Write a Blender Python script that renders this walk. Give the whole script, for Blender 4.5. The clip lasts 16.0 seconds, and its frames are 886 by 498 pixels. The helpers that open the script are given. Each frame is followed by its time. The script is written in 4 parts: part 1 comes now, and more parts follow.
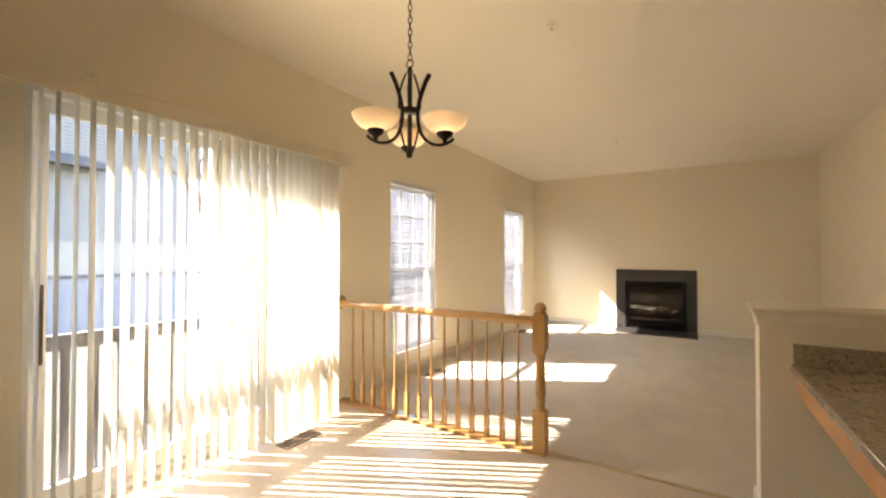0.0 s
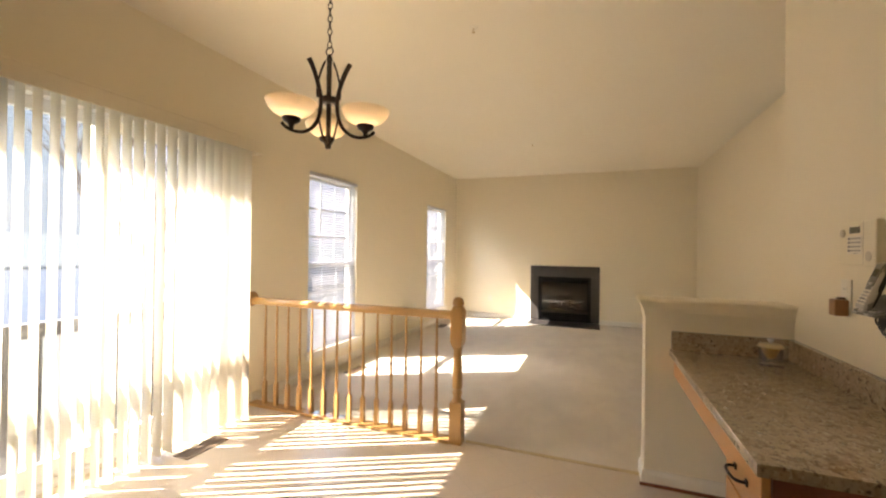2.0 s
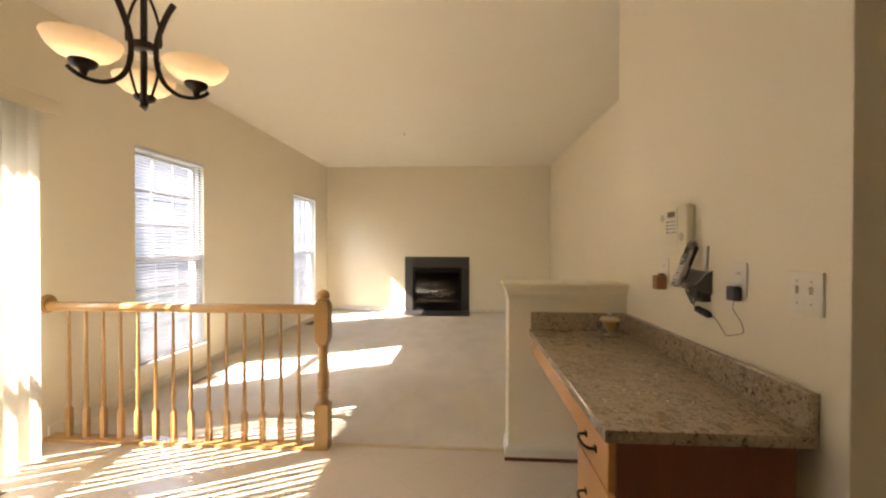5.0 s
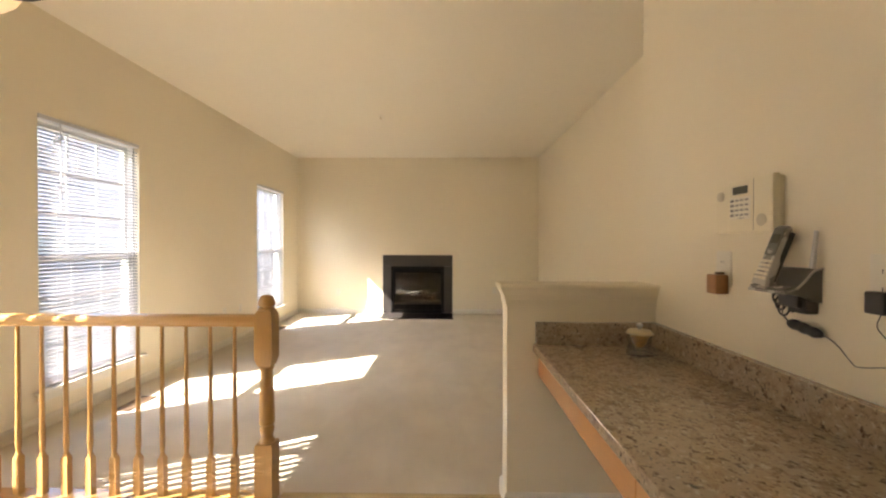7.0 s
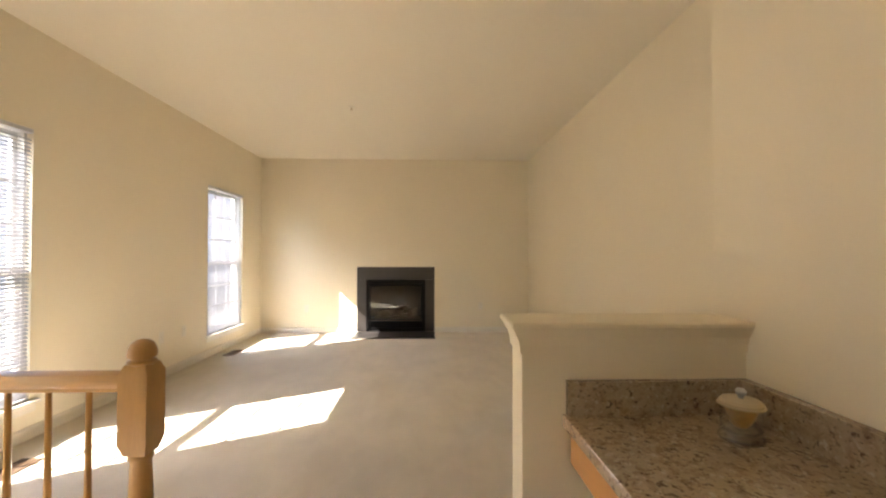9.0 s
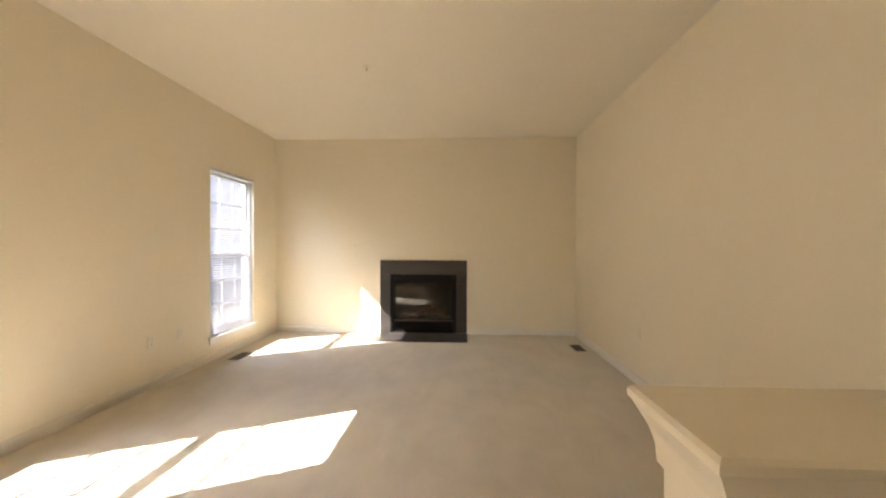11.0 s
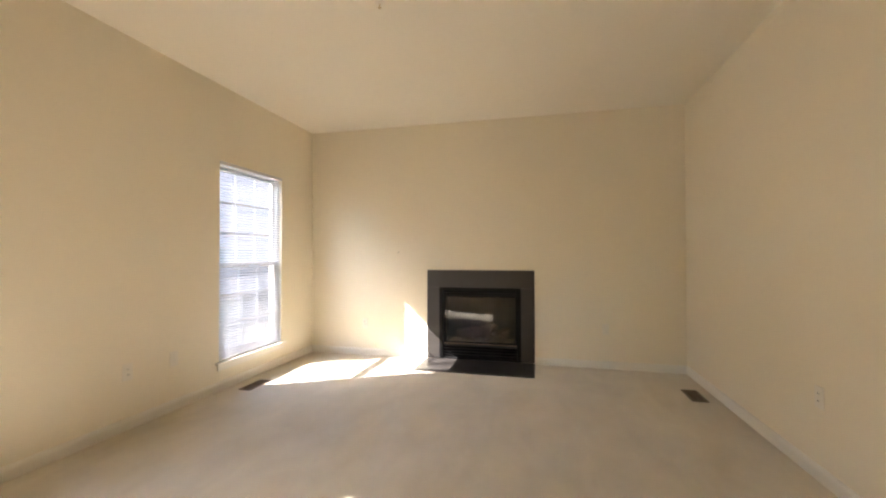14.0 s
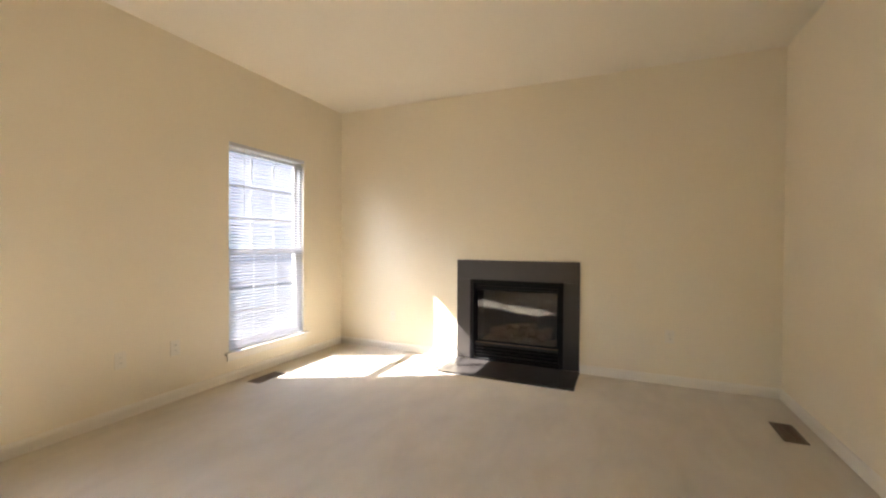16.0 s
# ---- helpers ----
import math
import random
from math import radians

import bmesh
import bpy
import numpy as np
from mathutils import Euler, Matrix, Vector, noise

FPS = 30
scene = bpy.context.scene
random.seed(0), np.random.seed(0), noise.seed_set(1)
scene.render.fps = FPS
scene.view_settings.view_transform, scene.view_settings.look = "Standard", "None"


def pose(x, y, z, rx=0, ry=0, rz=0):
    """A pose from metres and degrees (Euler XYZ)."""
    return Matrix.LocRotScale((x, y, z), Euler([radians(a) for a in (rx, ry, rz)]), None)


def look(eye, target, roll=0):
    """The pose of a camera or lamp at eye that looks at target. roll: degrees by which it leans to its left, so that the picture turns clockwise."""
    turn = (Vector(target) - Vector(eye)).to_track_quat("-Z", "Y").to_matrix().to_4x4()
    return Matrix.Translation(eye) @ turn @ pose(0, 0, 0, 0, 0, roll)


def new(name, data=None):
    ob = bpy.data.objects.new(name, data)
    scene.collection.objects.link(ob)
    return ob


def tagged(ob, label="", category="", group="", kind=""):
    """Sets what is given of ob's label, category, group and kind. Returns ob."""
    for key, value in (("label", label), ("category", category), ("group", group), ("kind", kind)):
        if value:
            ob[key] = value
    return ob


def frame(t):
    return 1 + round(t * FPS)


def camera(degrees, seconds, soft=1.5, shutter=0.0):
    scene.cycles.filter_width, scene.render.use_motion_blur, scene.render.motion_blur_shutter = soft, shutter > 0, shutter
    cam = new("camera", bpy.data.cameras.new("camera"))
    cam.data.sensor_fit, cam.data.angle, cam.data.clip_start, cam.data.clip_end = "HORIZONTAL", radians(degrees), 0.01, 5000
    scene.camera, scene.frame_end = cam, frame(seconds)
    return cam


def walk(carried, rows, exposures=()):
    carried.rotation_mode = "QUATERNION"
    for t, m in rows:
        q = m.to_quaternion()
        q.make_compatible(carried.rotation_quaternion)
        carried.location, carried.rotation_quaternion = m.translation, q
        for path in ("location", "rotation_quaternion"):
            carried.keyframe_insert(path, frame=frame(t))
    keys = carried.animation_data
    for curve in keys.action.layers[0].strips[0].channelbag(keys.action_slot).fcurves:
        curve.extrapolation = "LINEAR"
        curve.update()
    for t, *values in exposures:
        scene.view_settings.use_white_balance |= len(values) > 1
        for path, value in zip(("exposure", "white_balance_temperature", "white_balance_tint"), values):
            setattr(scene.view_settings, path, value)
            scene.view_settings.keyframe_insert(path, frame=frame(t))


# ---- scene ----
cam = camera(95.3, 16.0, soft=2.2)
PATH = [
    (0, (0.112, 0.15, 1.265), (-0.933, 1.855, 1.295), 0.1),
    (0.5, (0.109, 0.149, 1.263), (-0.865, 1.895, 1.29), 0.2),
    (1, (0.121, 0.157, 1.265), (-0.773, 1.946, 1.284), 0.4),
    (1.5, (0.122, 0.144, 1.269), (-0.677, 1.978, 1.283), 0.6),
    (2, (0.137, 0.153, 1.263), (-0.573, 2.023, 1.275), 0.8),
    (2.5, (0.141, 0.164, 1.255), (-0.459, 2.072, 1.266), 0.9),
    (3, (0.15, 0.176, 1.255), (-0.335, 2.117, 1.262), 0.7),
    (3.5, (0.154, 0.185, 1.249), (-0.22, 2.15, 1.251), 0.6),
    (4, (0.162, 0.199, 1.246), (-0.099, 2.182, 1.244), 0.4),
    (6.5, (0.138, 0.663, 1.194), (0.091, 2.662, 1.165), 0.1),
    (7, (0.133, 0.831, 1.192), (0.105, 2.831, 1.174), 0.1),
    (7.5, (0.12, 0.971, 1.201), (0.122, 2.971, 1.213), 0.1),
    (8, (0.116, 1.121, 1.204), (0.151, 3.121, 1.241), 0.1),
    (8.5, (0.126, 1.299, 1.214), (0.181, 3.298, 1.253), -0.0),
    (9, (0.129, 1.481, 1.21), (0.193, 3.48, 1.24), 0.1),
    (11.5, (0.13, 2.43, 1.208), (-0.031, 4.424, 1.196), 0.1),
    (12, (0.154, 2.621, 1.21), (-0.071, 4.608, 1.212), -0.1),
    (12.5, (0.151, 2.811, 1.215), (-0.124, 4.792, 1.231), -0.2),
    (13, (0.163, 2.986, 1.209), (-0.177, 4.956, 1.239), -0.1),
    (13.5, (0.205, 3.169, 1.199), (-0.203, 5.127, 1.235), -0.1),
    (14, (0.26, 3.328, 1.193), (-0.207, 5.273, 1.223), -0.1),
    (14.5, (0.338, 3.5, 1.204), (-0.204, 5.425, 1.214), -0.4),
    (15, (0.414, 3.658, 1.201), (-0.21, 5.558, 1.191), -0.4),
    (15.5, (0.464, 3.803, 1.194), (-0.241, 5.675, 1.17), -0.1),
    (16, (0.534, 3.943, 1.183), (-0.27, 5.774, 1.158), 0.4),
]
walk(cam, [(t, look(eye, target, roll)) for t, eye, target, roll in PATH], exposures=[(0.0, 3.98, 7250, 14), (4.0, 4.10, 7050, 13), (9.0, 4.14, 6900, 13), (16.0, 4.11, 6450, 13)])

# ---- world, sun and large lights ----
SUN_WAY = Vector((0.995, 0.515, -1.0)).normalized()          # the way the sunlight travels
world = bpy.data.worlds.new("world")
scene.world = world
world.use_nodes = True
wn = world.node_tree
sky = wn.nodes.new("ShaderNodeTexSky")
sky.sky_type, sky.sun_disc = "NISHITA", False
sky.sun_elevation = math.asin(-SUN_WAY.z)
sky.sun_rotation = math.atan2(-SUN_WAY.x, -SUN_WAY.y)
wn.links.new(sky.outputs[0], wn.nodes["Background"].inputs[0])
wn.nodes["Background"].inputs[1].default_value = 0.15

sun = new("sun", bpy.data.lights.new("sun", "SUN"))
sun.data.energy, sun.data.angle, sun.data.color = 2.5, radians(0.5), (1.0, 0.985, 0.96)
sun.matrix_world = look((-10, -5, 10), Vector((-10, -5, 10)) + SUN_WAY)


# ---- materials ----
def node(nt, kind, **values):
    n = nt.nodes.new(kind)
    for k, v in values.items():
        if k in n.inputs:
            n.inputs[k].default_value = v
    return n


def mat(name, colour, rough=0.6, metal=0.0, vary=0.12, scale=3.0, fine=60.0, bump=0.1, stretch=(1, 1, 1), second=None, spec=0.5, sheen=0.0, coat=0.0, distance=0.004):
    """A painted, woven or stained surface: colour varied at a large and at a fine scale, with a fine relief."""
    m = bpy.data.materials.new(name)
    m.use_nodes = True
    nt = m.node_tree
    b = nt.nodes["Principled BSDF"]
    co = nt.nodes.new("ShaderNodeTexCoord")
    mp = nt.nodes.new("ShaderNodeMapping")
    mp.inputs["Scale"].default_value = stretch
    nt.links.new(co.outputs["Object"], mp.inputs[0])
    big = node(nt, "ShaderNodeTexNoise", Scale=scale, Detail=4.0, Roughness=0.6)
    small = node(nt, "ShaderNodeTexNoise", Scale=fine, Detail=6.0, Roughness=0.65)
    for n in (big, small):
        nt.links.new(mp.outputs[0], n.inputs["Vector"])
    mix = nt.nodes.new("ShaderNodeMix")
    mix.data_type = "RGBA"
    dark = second or tuple(c * (1 - 2 * vary) for c in colour)
    light = tuple(min(1, c * (1 + vary * 0.6)) for c in colour)
    mix.inputs[6].default_value, mix.inputs[7].default_value = (*dark, 1), (*light, 1)
    half = nt.nodes.new("ShaderNodeMath")
    half.operation = "MULTIPLY_ADD"
    half.inputs[1].default_value = 0.55
    nt.links.new(big.outputs["Fac"], half.inputs[0])
    sm = nt.nodes.new("ShaderNodeMath")
    sm.operation = "MULTIPLY"
    sm.inputs[1].default_value = 0.55
    nt.links.new(small.outputs["Fac"], sm.inputs[0])
    nt.links.new(sm.outputs[0], half.inputs[2])
    nt.links.new(half.outputs[0], mix.inputs[0])
    nt.links.new(mix.outputs[2], b.inputs["Base Color"])
    rr = nt.nodes.new("ShaderNodeMapRange")
    rr.inputs["To Min"].default_value, rr.inputs["To Max"].default_value = max(0.02, rough - 0.08), min(1, rough + 0.08)
    nt.links.new(big.outputs["Fac"], rr.inputs[0])
    nt.links.new(rr.outputs[0], b.inputs["Roughness"])
    b.inputs["Metallic"].default_value = metal
    b.inputs["Specular IOR Level"].default_value = spec
    b.inputs["Sheen Weight"].default_value = sheen
    b.inputs["Coat Weight"].default_value = coat
    if bump:
        bp = node(nt, "ShaderNodeBump", Strength=bump, Distance=distance)
        nt.links.new(small.outputs["Fac"], bp.inputs["Height"])
        nt.links.new(bp.outputs[0], b.inputs["Normal"])
    return m


def translucent(name, colour, share, rough=0.6, glow=None, watts=0.0):
    """A thin sheet that lets part of the light through, as plastic blinds or alabaster glass do."""
    m = mat(name, colour, rough, vary=0.04, bump=0.05)
    nt = m.node_tree
    b, out = nt.nodes["Principled BSDF"], nt.nodes["Material Output"]
    tr = nt.nodes.new("ShaderNodeBsdfTranslucent")
    tr.inputs[0].default_value = (*colour, 1)
    ms = nt.nodes.new("ShaderNodeMixShader")
    ms.inputs[0].default_value = share
    nt.links.new(b.outputs[0], ms.inputs[1])
    nt.links.new(tr.outputs[0], ms.inputs[2])
    nt.links.new(ms.outputs[0], out.inputs[0])
    if glow:
        b.inputs["Emission Color"].default_value = (*glow, 1)
        b.inputs["Emission Strength"].default_value = watts
    return m


def glass(name, tint=(1, 1, 1), gloss=1.0):
    """Thin clear glass: seen straight through, with more gloss at a slant."""
    m = bpy.data.materials.new(name)
    m.use_nodes = True
    nt = m.node_tree
    nt.nodes.remove(nt.nodes["Principled BSDF"])
    tp = nt.nodes.new("ShaderNodeBsdfTransparent")
    tp.inputs[0].default_value = (*tint, 1)
    gl = node(nt, "ShaderNodeBsdfGlossy", Roughness=0.02)
    fr = nt.nodes.new("ShaderNodeLayerWeight")
    steep = nt.nodes.new("ShaderNodeMath")
    steep.operation, steep.inputs[1].default_value = "POWER", 4.0
    nt.links.new(fr.outputs["Facing"], steep.inputs[0])
    k = nt.nodes.new("ShaderNodeMath")
    k.operation, k.inputs[1].default_value, k.inputs[2].default_value = "MULTIPLY_ADD", 0.7 * gloss, 0.05 * gloss
    nt.links.new(steep.outputs[0], k.inputs[0])
    ms = nt.nodes.new("ShaderNodeMixShader")
    nt.links.new(k.outputs[0], ms.inputs[0])
    nt.links.new(tp.outputs[0], ms.inputs[1])
    nt.links.new(gl.outputs[0], ms.inputs[2])
    nt.links.new(ms.outputs[0], nt.nodes["Material Output"].inputs[0])
    return m


def granite_material():
    m = mat("granite", (0.47, 0.37, 0.26), 0.13, vary=0.22, scale=9, fine=60, bump=0.02, coat=0.5)
    nt = m.node_tree
    b = nt.nodes["Principled BSDF"]
    co = [n for n in nt.nodes if n.bl_idname == "ShaderNodeMapping"][0]
    base = b.inputs["Base Color"].links[0].from_socket
    for size, edge, soft, tone in ((30, 0.50, 0.20, (0.27, 0.19, 0.125)), (70, 0.57, 0.10, (0.50, 0.43, 0.33)), (58, 0.575, 0.12, (0.12, 0.08, 0.055)), (40, 0.655, 0.07, (0.06, 0.044, 0.036)), (110, 0.58, 0.14, (0.20, 0.135, 0.085))):
        n = node(nt, "ShaderNodeTexNoise", Scale=float(size), Detail=2.5, Roughness=0.6, Distortion=0.35)
        shift = nt.nodes.new("ShaderNodeMapping")
        shift.inputs["Location"].default_value = (size * 0.37, size * 0.11, size * 0.23)
        shift.inputs["Scale"].default_value = (1.0, 0.85, 1.0)
        nt.links.new(co.outputs[0], shift.inputs[0])
        nt.links.new(shift.outputs[0], n.inputs["Vector"])
        r = nt.nodes.new("ShaderNodeMapRange")
        r.inputs["From Min"].default_value, r.inputs["From Max"].default_value = edge, edge + soft
        nt.links.new(n.outputs["Fac"], r.inputs[0])
        mx = nt.nodes.new("ShaderNodeMix")
        mx.data_type = "RGBA"
        mx.inputs[7].default_value = (*tone, 1)
        nt.links.new(r.outputs[0], mx.inputs[0])
        nt.links.new(base, mx.inputs[6])
        base = mx.outputs[2]
    nt.links.new(base, b.inputs["Base Color"])
    return m


WALL = mat("wall_paint", (0.855, 0.765, 0.592), 0.62, vary=0.03, scale=1.2, fine=240, bump=0.12, distance=0.001)
CEIL = mat("ceiling_paint", (0.86, 0.79, 0.655), 0.8, vary=0.03, scale=1.0, fine=160, bump=0.15, distance=0.001)
TRIM = mat("trim_paint", (0.83, 0.775, 0.67), 0.4, vary=0.03, scale=6, fine=80, bump=0.04)
CARPET = mat("carpet_pile", (0.80, 0.705, 0.56), 0.95, vary=0.17, scale=2.2, fine=420, bump=0.8, sheen=0.3, spec=0.1, distance=0.006)
nt = CARPET.node_tree                               # pile laid over by feet and the vacuum cleaner
brush, lay = nt.nodes.new("ShaderNodeMapping"), node(nt, "ShaderNodeTexNoise", Scale=2.6, Detail=4.0, Roughness=0.6, Distortion=0.5)
brush.inputs["Rotation"].default_value, brush.inputs["Scale"].default_value = (0, 0, radians(24)), (1.9, 0.8, 1.0)
nt.links.new([n for n in nt.nodes if n.bl_idname == "ShaderNodeTexCoord"][0].outputs["Object"], brush.inputs[0])
nt.links.new(brush.outputs[0], lay.inputs["Vector"])
lean = nt.nodes.new("ShaderNodeMapRange")
lean.inputs["From Min"].default_value, lean.inputs["From Max"].default_value = 0.32, 0.68
nt.links.new(lay.outputs["Fac"], lean.inputs[0])
worn = nt.nodes.new("ShaderNodeMix")
worn.data_type, worn.blend_type = "RGBA", "MULTIPLY"
worn.inputs[7].default_value = (0.90, 0.89, 0.865, 1)
nt.links.new(lean.outputs[0], worn.inputs[0])
bsdf = nt.nodes["Principled BSDF"]
nt.links.new(bsdf.inputs["Base Color"].links[0].from_socket, worn.inputs[6])
nt.links.new(worn.outputs[2], bsdf.inputs["Base Color"])
VINYL = mat("vinyl", (0.58, 0.475, 0.345), 0.30, vary=0.06, scale=4, fine=45, bump=0.03)
nt = VINYL.node_tree                                # the printed tile joints, laid on the slant
turn, joints = nt.nodes.new("ShaderNodeMapping"), node(nt, "ShaderNodeTexBrick", Scale=1.0)
turn.inputs["Rotation"].default_value = (0, 0, radians(45))
joints.offset, joints.inputs["Mortar Size"].default_value, joints.inputs["Mortar Smooth"].default_value = 0.0, 0.004, 0.6
joints.inputs["Brick Width"].default_value = joints.inputs["Row Height"].default_value = 0.31
nt.links.new([n for n in nt.nodes if n.bl_idname == "ShaderNodeTexCoord"][0].outputs["Object"], turn.inputs[0])
nt.links.new(turn.outputs[0], joints.inputs["Vector"])
darker = nt.nodes.new("ShaderNodeMix")
darker.data_type, darker.blend_type = "RGBA", "MULTIPLY"
darker.inputs[7].default_value = (0.94, 0.93, 0.91, 1)
nt.links.new(joints.outputs["Fac"], darker.inputs[0])
bsdf = nt.nodes["Principled BSDF"]
nt.links.new(bsdf.inputs["Base Color"].links[0].from_socket, darker.inputs[6])
nt.links.new(darker.outputs[2], bsdf.inputs["Base Color"])
OAK_X = mat("oak_lengthwise", (0.52, 0.29, 0.095), 0.34, vary=0.20, scale=5, fine=22, bump=0.05, stretch=(0.6, 6, 6), coat=0.25)
OAK_Z = mat("oak_upright", (0.52, 0.29, 0.095), 0.34, vary=0.20, scale=5, fine=22, bump=0.05, stretch=(6, 6, 0.6), coat=0.25)
# Drawer wood with shade put into its colour; also the brown shoe moulding.
SHADED_PANEL_SHOE = mat("shaded_panel_shoe_wood", (0.22, 0.072, 0.028), 0.4, vary=0.2, scale=4, fine=20, bump=0.05, stretch=(6, 6, 0.6))
DRAWER = mat("drawer_wood", (0.62, 0.30, 0.10), 0.38, vary=0.15, scale=4, fine=20, bump=0.05, stretch=(6, 0.6, 6), coat=0.2)
GRANITE = granite_material()
SLATE = mat("slate_tile", (0.050, 0.043, 0.039), 0.33, vary=0.2, scale=6, fine=50, bump=0.08)
BLACK = mat("black_metal", (0.018, 0.017, 0.017), 0.62, vary=0.2, scale=10, fine=90, bump=0.05)
BLACK.node_tree.nodes["Principled BSDF"].inputs["Specular IOR Level"].default_value = 0.06
BRONZE = mat("dark_bronze", (0.035, 0.022, 0.015), 0.38, metal=0.6, vary=0.25, scale=18, fine=120, bump=0.08)
BRASS = mat("brass", (0.66, 0.54, 0.34), 0.5, metal=1.0, vary=0.1, scale=12, fine=150, bump=0.05)
VENT = mat("vent_metal", (0.16, 0.10, 0.06), 0.45, metal=0.3, vary=0.2, scale=15, fine=90, bump=0.05)
IVORY = mat("ivory_plastic", (0.82, 0.76, 0.64), 0.4, vary=0.03, scale=8, fine=120, bump=0.02)
CREAM = mat("keypad_plastic", (0.83, 0.745, 0.56), 0.45, vary=0.03, scale=8, fine=120, bump=0.02)
GREY = mat("grey_plastic", (0.33, 0.30, 0.27), 0.4, vary=0.05, scale=10, fine=150, bump=0.02)
SILVER = mat("silver_plastic", (0.50, 0.47, 0.43), 0.28, metal=0.5, vary=0.05, scale=10, fine=150, bump=0.02)
CHARCOAL = mat("charcoal_plastic", (0.13, 0.12, 0.108), 0.35, vary=0.08, scale=10, fine=150, bump=0.02)
DARK = mat("black_plastic", (0.02, 0.018, 0.017), 0.38, vary=0.1, scale=10, fine=150, bump=0.02)
SCREEN = mat("display_glass", (0.10, 0.10, 0.07), 0.15, vary=0.05, bump=0)
AMBERBOX = mat("amber_plastic", (0.42, 0.20, 0.08), 0.35, vary=0.2, scale=30, fine=90, bump=0.03)
LOG = mat("ceramic_log", (0.27, 0.18, 0.125), 0.9, vary=0.35, scale=14, fine=60, bump=0.7, distance=0.02)
BRICK = mat("firebox_lining", (0.05, 0.045, 0.04), 0.85, vary=0.3, scale=10, fine=60, bump=0.3)
EMBER = mat("ember_bed", (0.40, 0.31, 0.22), 0.95, vary=0.4, scale=40, fine=120, bump=0.6)
BLIND = translucent("blind_vinyl", (0.66, 0.645, 0.655), 0.11)
VANE = translucent("vane_vinyl", (0.84, 0.795, 0.69), 0.44)
# The vanes' cream vinyl, yellowed to carry the warm room light.
VALANCE_WARMLIT = translucent("valance_warmlit_vinyl", (0.88, 0.79, 0.62), 0.25)
SHADE = translucent("alabaster_glass", (0.93, 0.82, 0.67), 0.34, 0.3)
FRAME = mat("window_vinyl", (0.80, 0.79, 0.76), 0.4, vary=0.03, scale=6, fine=80, bump=0.03)
PANE = glass("pane_glass", (0.97, 0.98, 0.98), 0.6)
FIREGLASS = glass("fire_glass", (0.70, 0.69, 0.68), 1.0)
JARGLASS = glass("jar_glass", (0.97, 0.965, 0.95), 2.2)
CANDY = mat("candy", (0.78, 0.44, 0.10), 0.4, vary=0.45, scale=110, fine=120, bump=0.4)
LIDGLASS = translucent("lid_glass", (0.80, 0.68, 0.46), 0.4, 0.2)
KNOB = mat("cut_glass", (0.70, 0.69, 0.66), 0.12, vary=0.3, scale=90, fine=200, bump=0.2)
SIDING = mat("siding", (0.185, 0.172, 0.165), 0.7, vary=0.06, scale=2, fine=30, bump=0.05)
LOWSIDING = mat("blue_siding", (0.21, 0.20, 0.22), 0.7, vary=0.08, scale=2, fine=30, bump=0.05)
BANDSIDING = mat("tan_siding", (0.27, 0.245, 0.22), 0.7, vary=0.08, scale=2, fine=30, bump=0.05)
PINKSIDING = mat("pink_siding", (0.40, 0.32, 0.305), 0.7, vary=0.08, scale=2, fine=30, bump=0.05)
CREAMFENCE = mat("fence_paint", (0.36, 0.335, 0.30), 0.7, vary=0.08, scale=3, fine=40, bump=0.1)
ROOF = mat("roof_shingle", (0.10, 0.09, 0.09), 0.9, vary=0.3, scale=3, fine=30, bump=0.4)
LAWN = mat("winter_lawn", (0.14, 0.125, 0.09), 0.95, vary=0.3, scale=0.4, fine=20, bump=0.4)
BARK = mat("bark", (0.13, 0.10, 0.08), 0.9, vary=0.3, scale=8, fine=40, bump=0.6)
RAILPAINT = mat("guard_rail_paint", (0.11, 0.10, 0.095), 0.5, vary=0.1, scale=6, fine=60, bump=0.05)


# ---- mesh helpers ----
def box(bm, x0, x1, y0, y1, z0, z1, bevel=0.0):
    """A box between those bounds, with rounded edges where bevel is given."""
    fresh = bmesh.new() if bevel else bm
    r = bmesh.ops.create_cube(fresh, size=1.0)
    for v in r["verts"]:
        v.co = Vector(((x0 + x1) / 2 + v.co.x * (x1 - x0), (y0 + y1) / 2 + v.co.y * (y1 - y0), (z0 + z1) / 2 + v.co.z * (z1 - z0)))
    if bevel:
        bmesh.ops.bevel(fresh, geom=fresh.edges[:], offset=bevel, segments=2, affect="EDGES", profile=0.7)
        tmp = bpy.data.meshes.new("tmp")
        fresh.to_mesh(tmp)
        fresh.free()
        bm.from_mesh(tmp)
        bpy.data.meshes.remove(tmp)
    return bm


def lathe(bm, profile, centre=(0, 0, 0), steps=24, square=False):
    """A turned body: profile is a row of (radius, height). square: four-sided."""
    n = 4 if square else steps
    off = math.pi / 4 if square else 0
    rings = []
    for r, z in profile:
        rings.append([bm.verts.new((centre[0] + r * math.cos(off + 2 * math.pi * i / n), centre[1] + r * math.sin(off + 2 * math.pi * i / n), centre[2] + z)) for i in range(n)])
    for a, b in zip(rings, rings[1:]):
        for i in range(n):
            bm.faces.new((a[i], a[(i + 1) % n], b[(i + 1) % n], b[i]))
    if profile[0][0] > 1e-4:
        bm.faces.new(rings[0][::-1])
    if profile[-1][0] > 1e-4:
        bm.faces.new(rings[-1])
    return bm


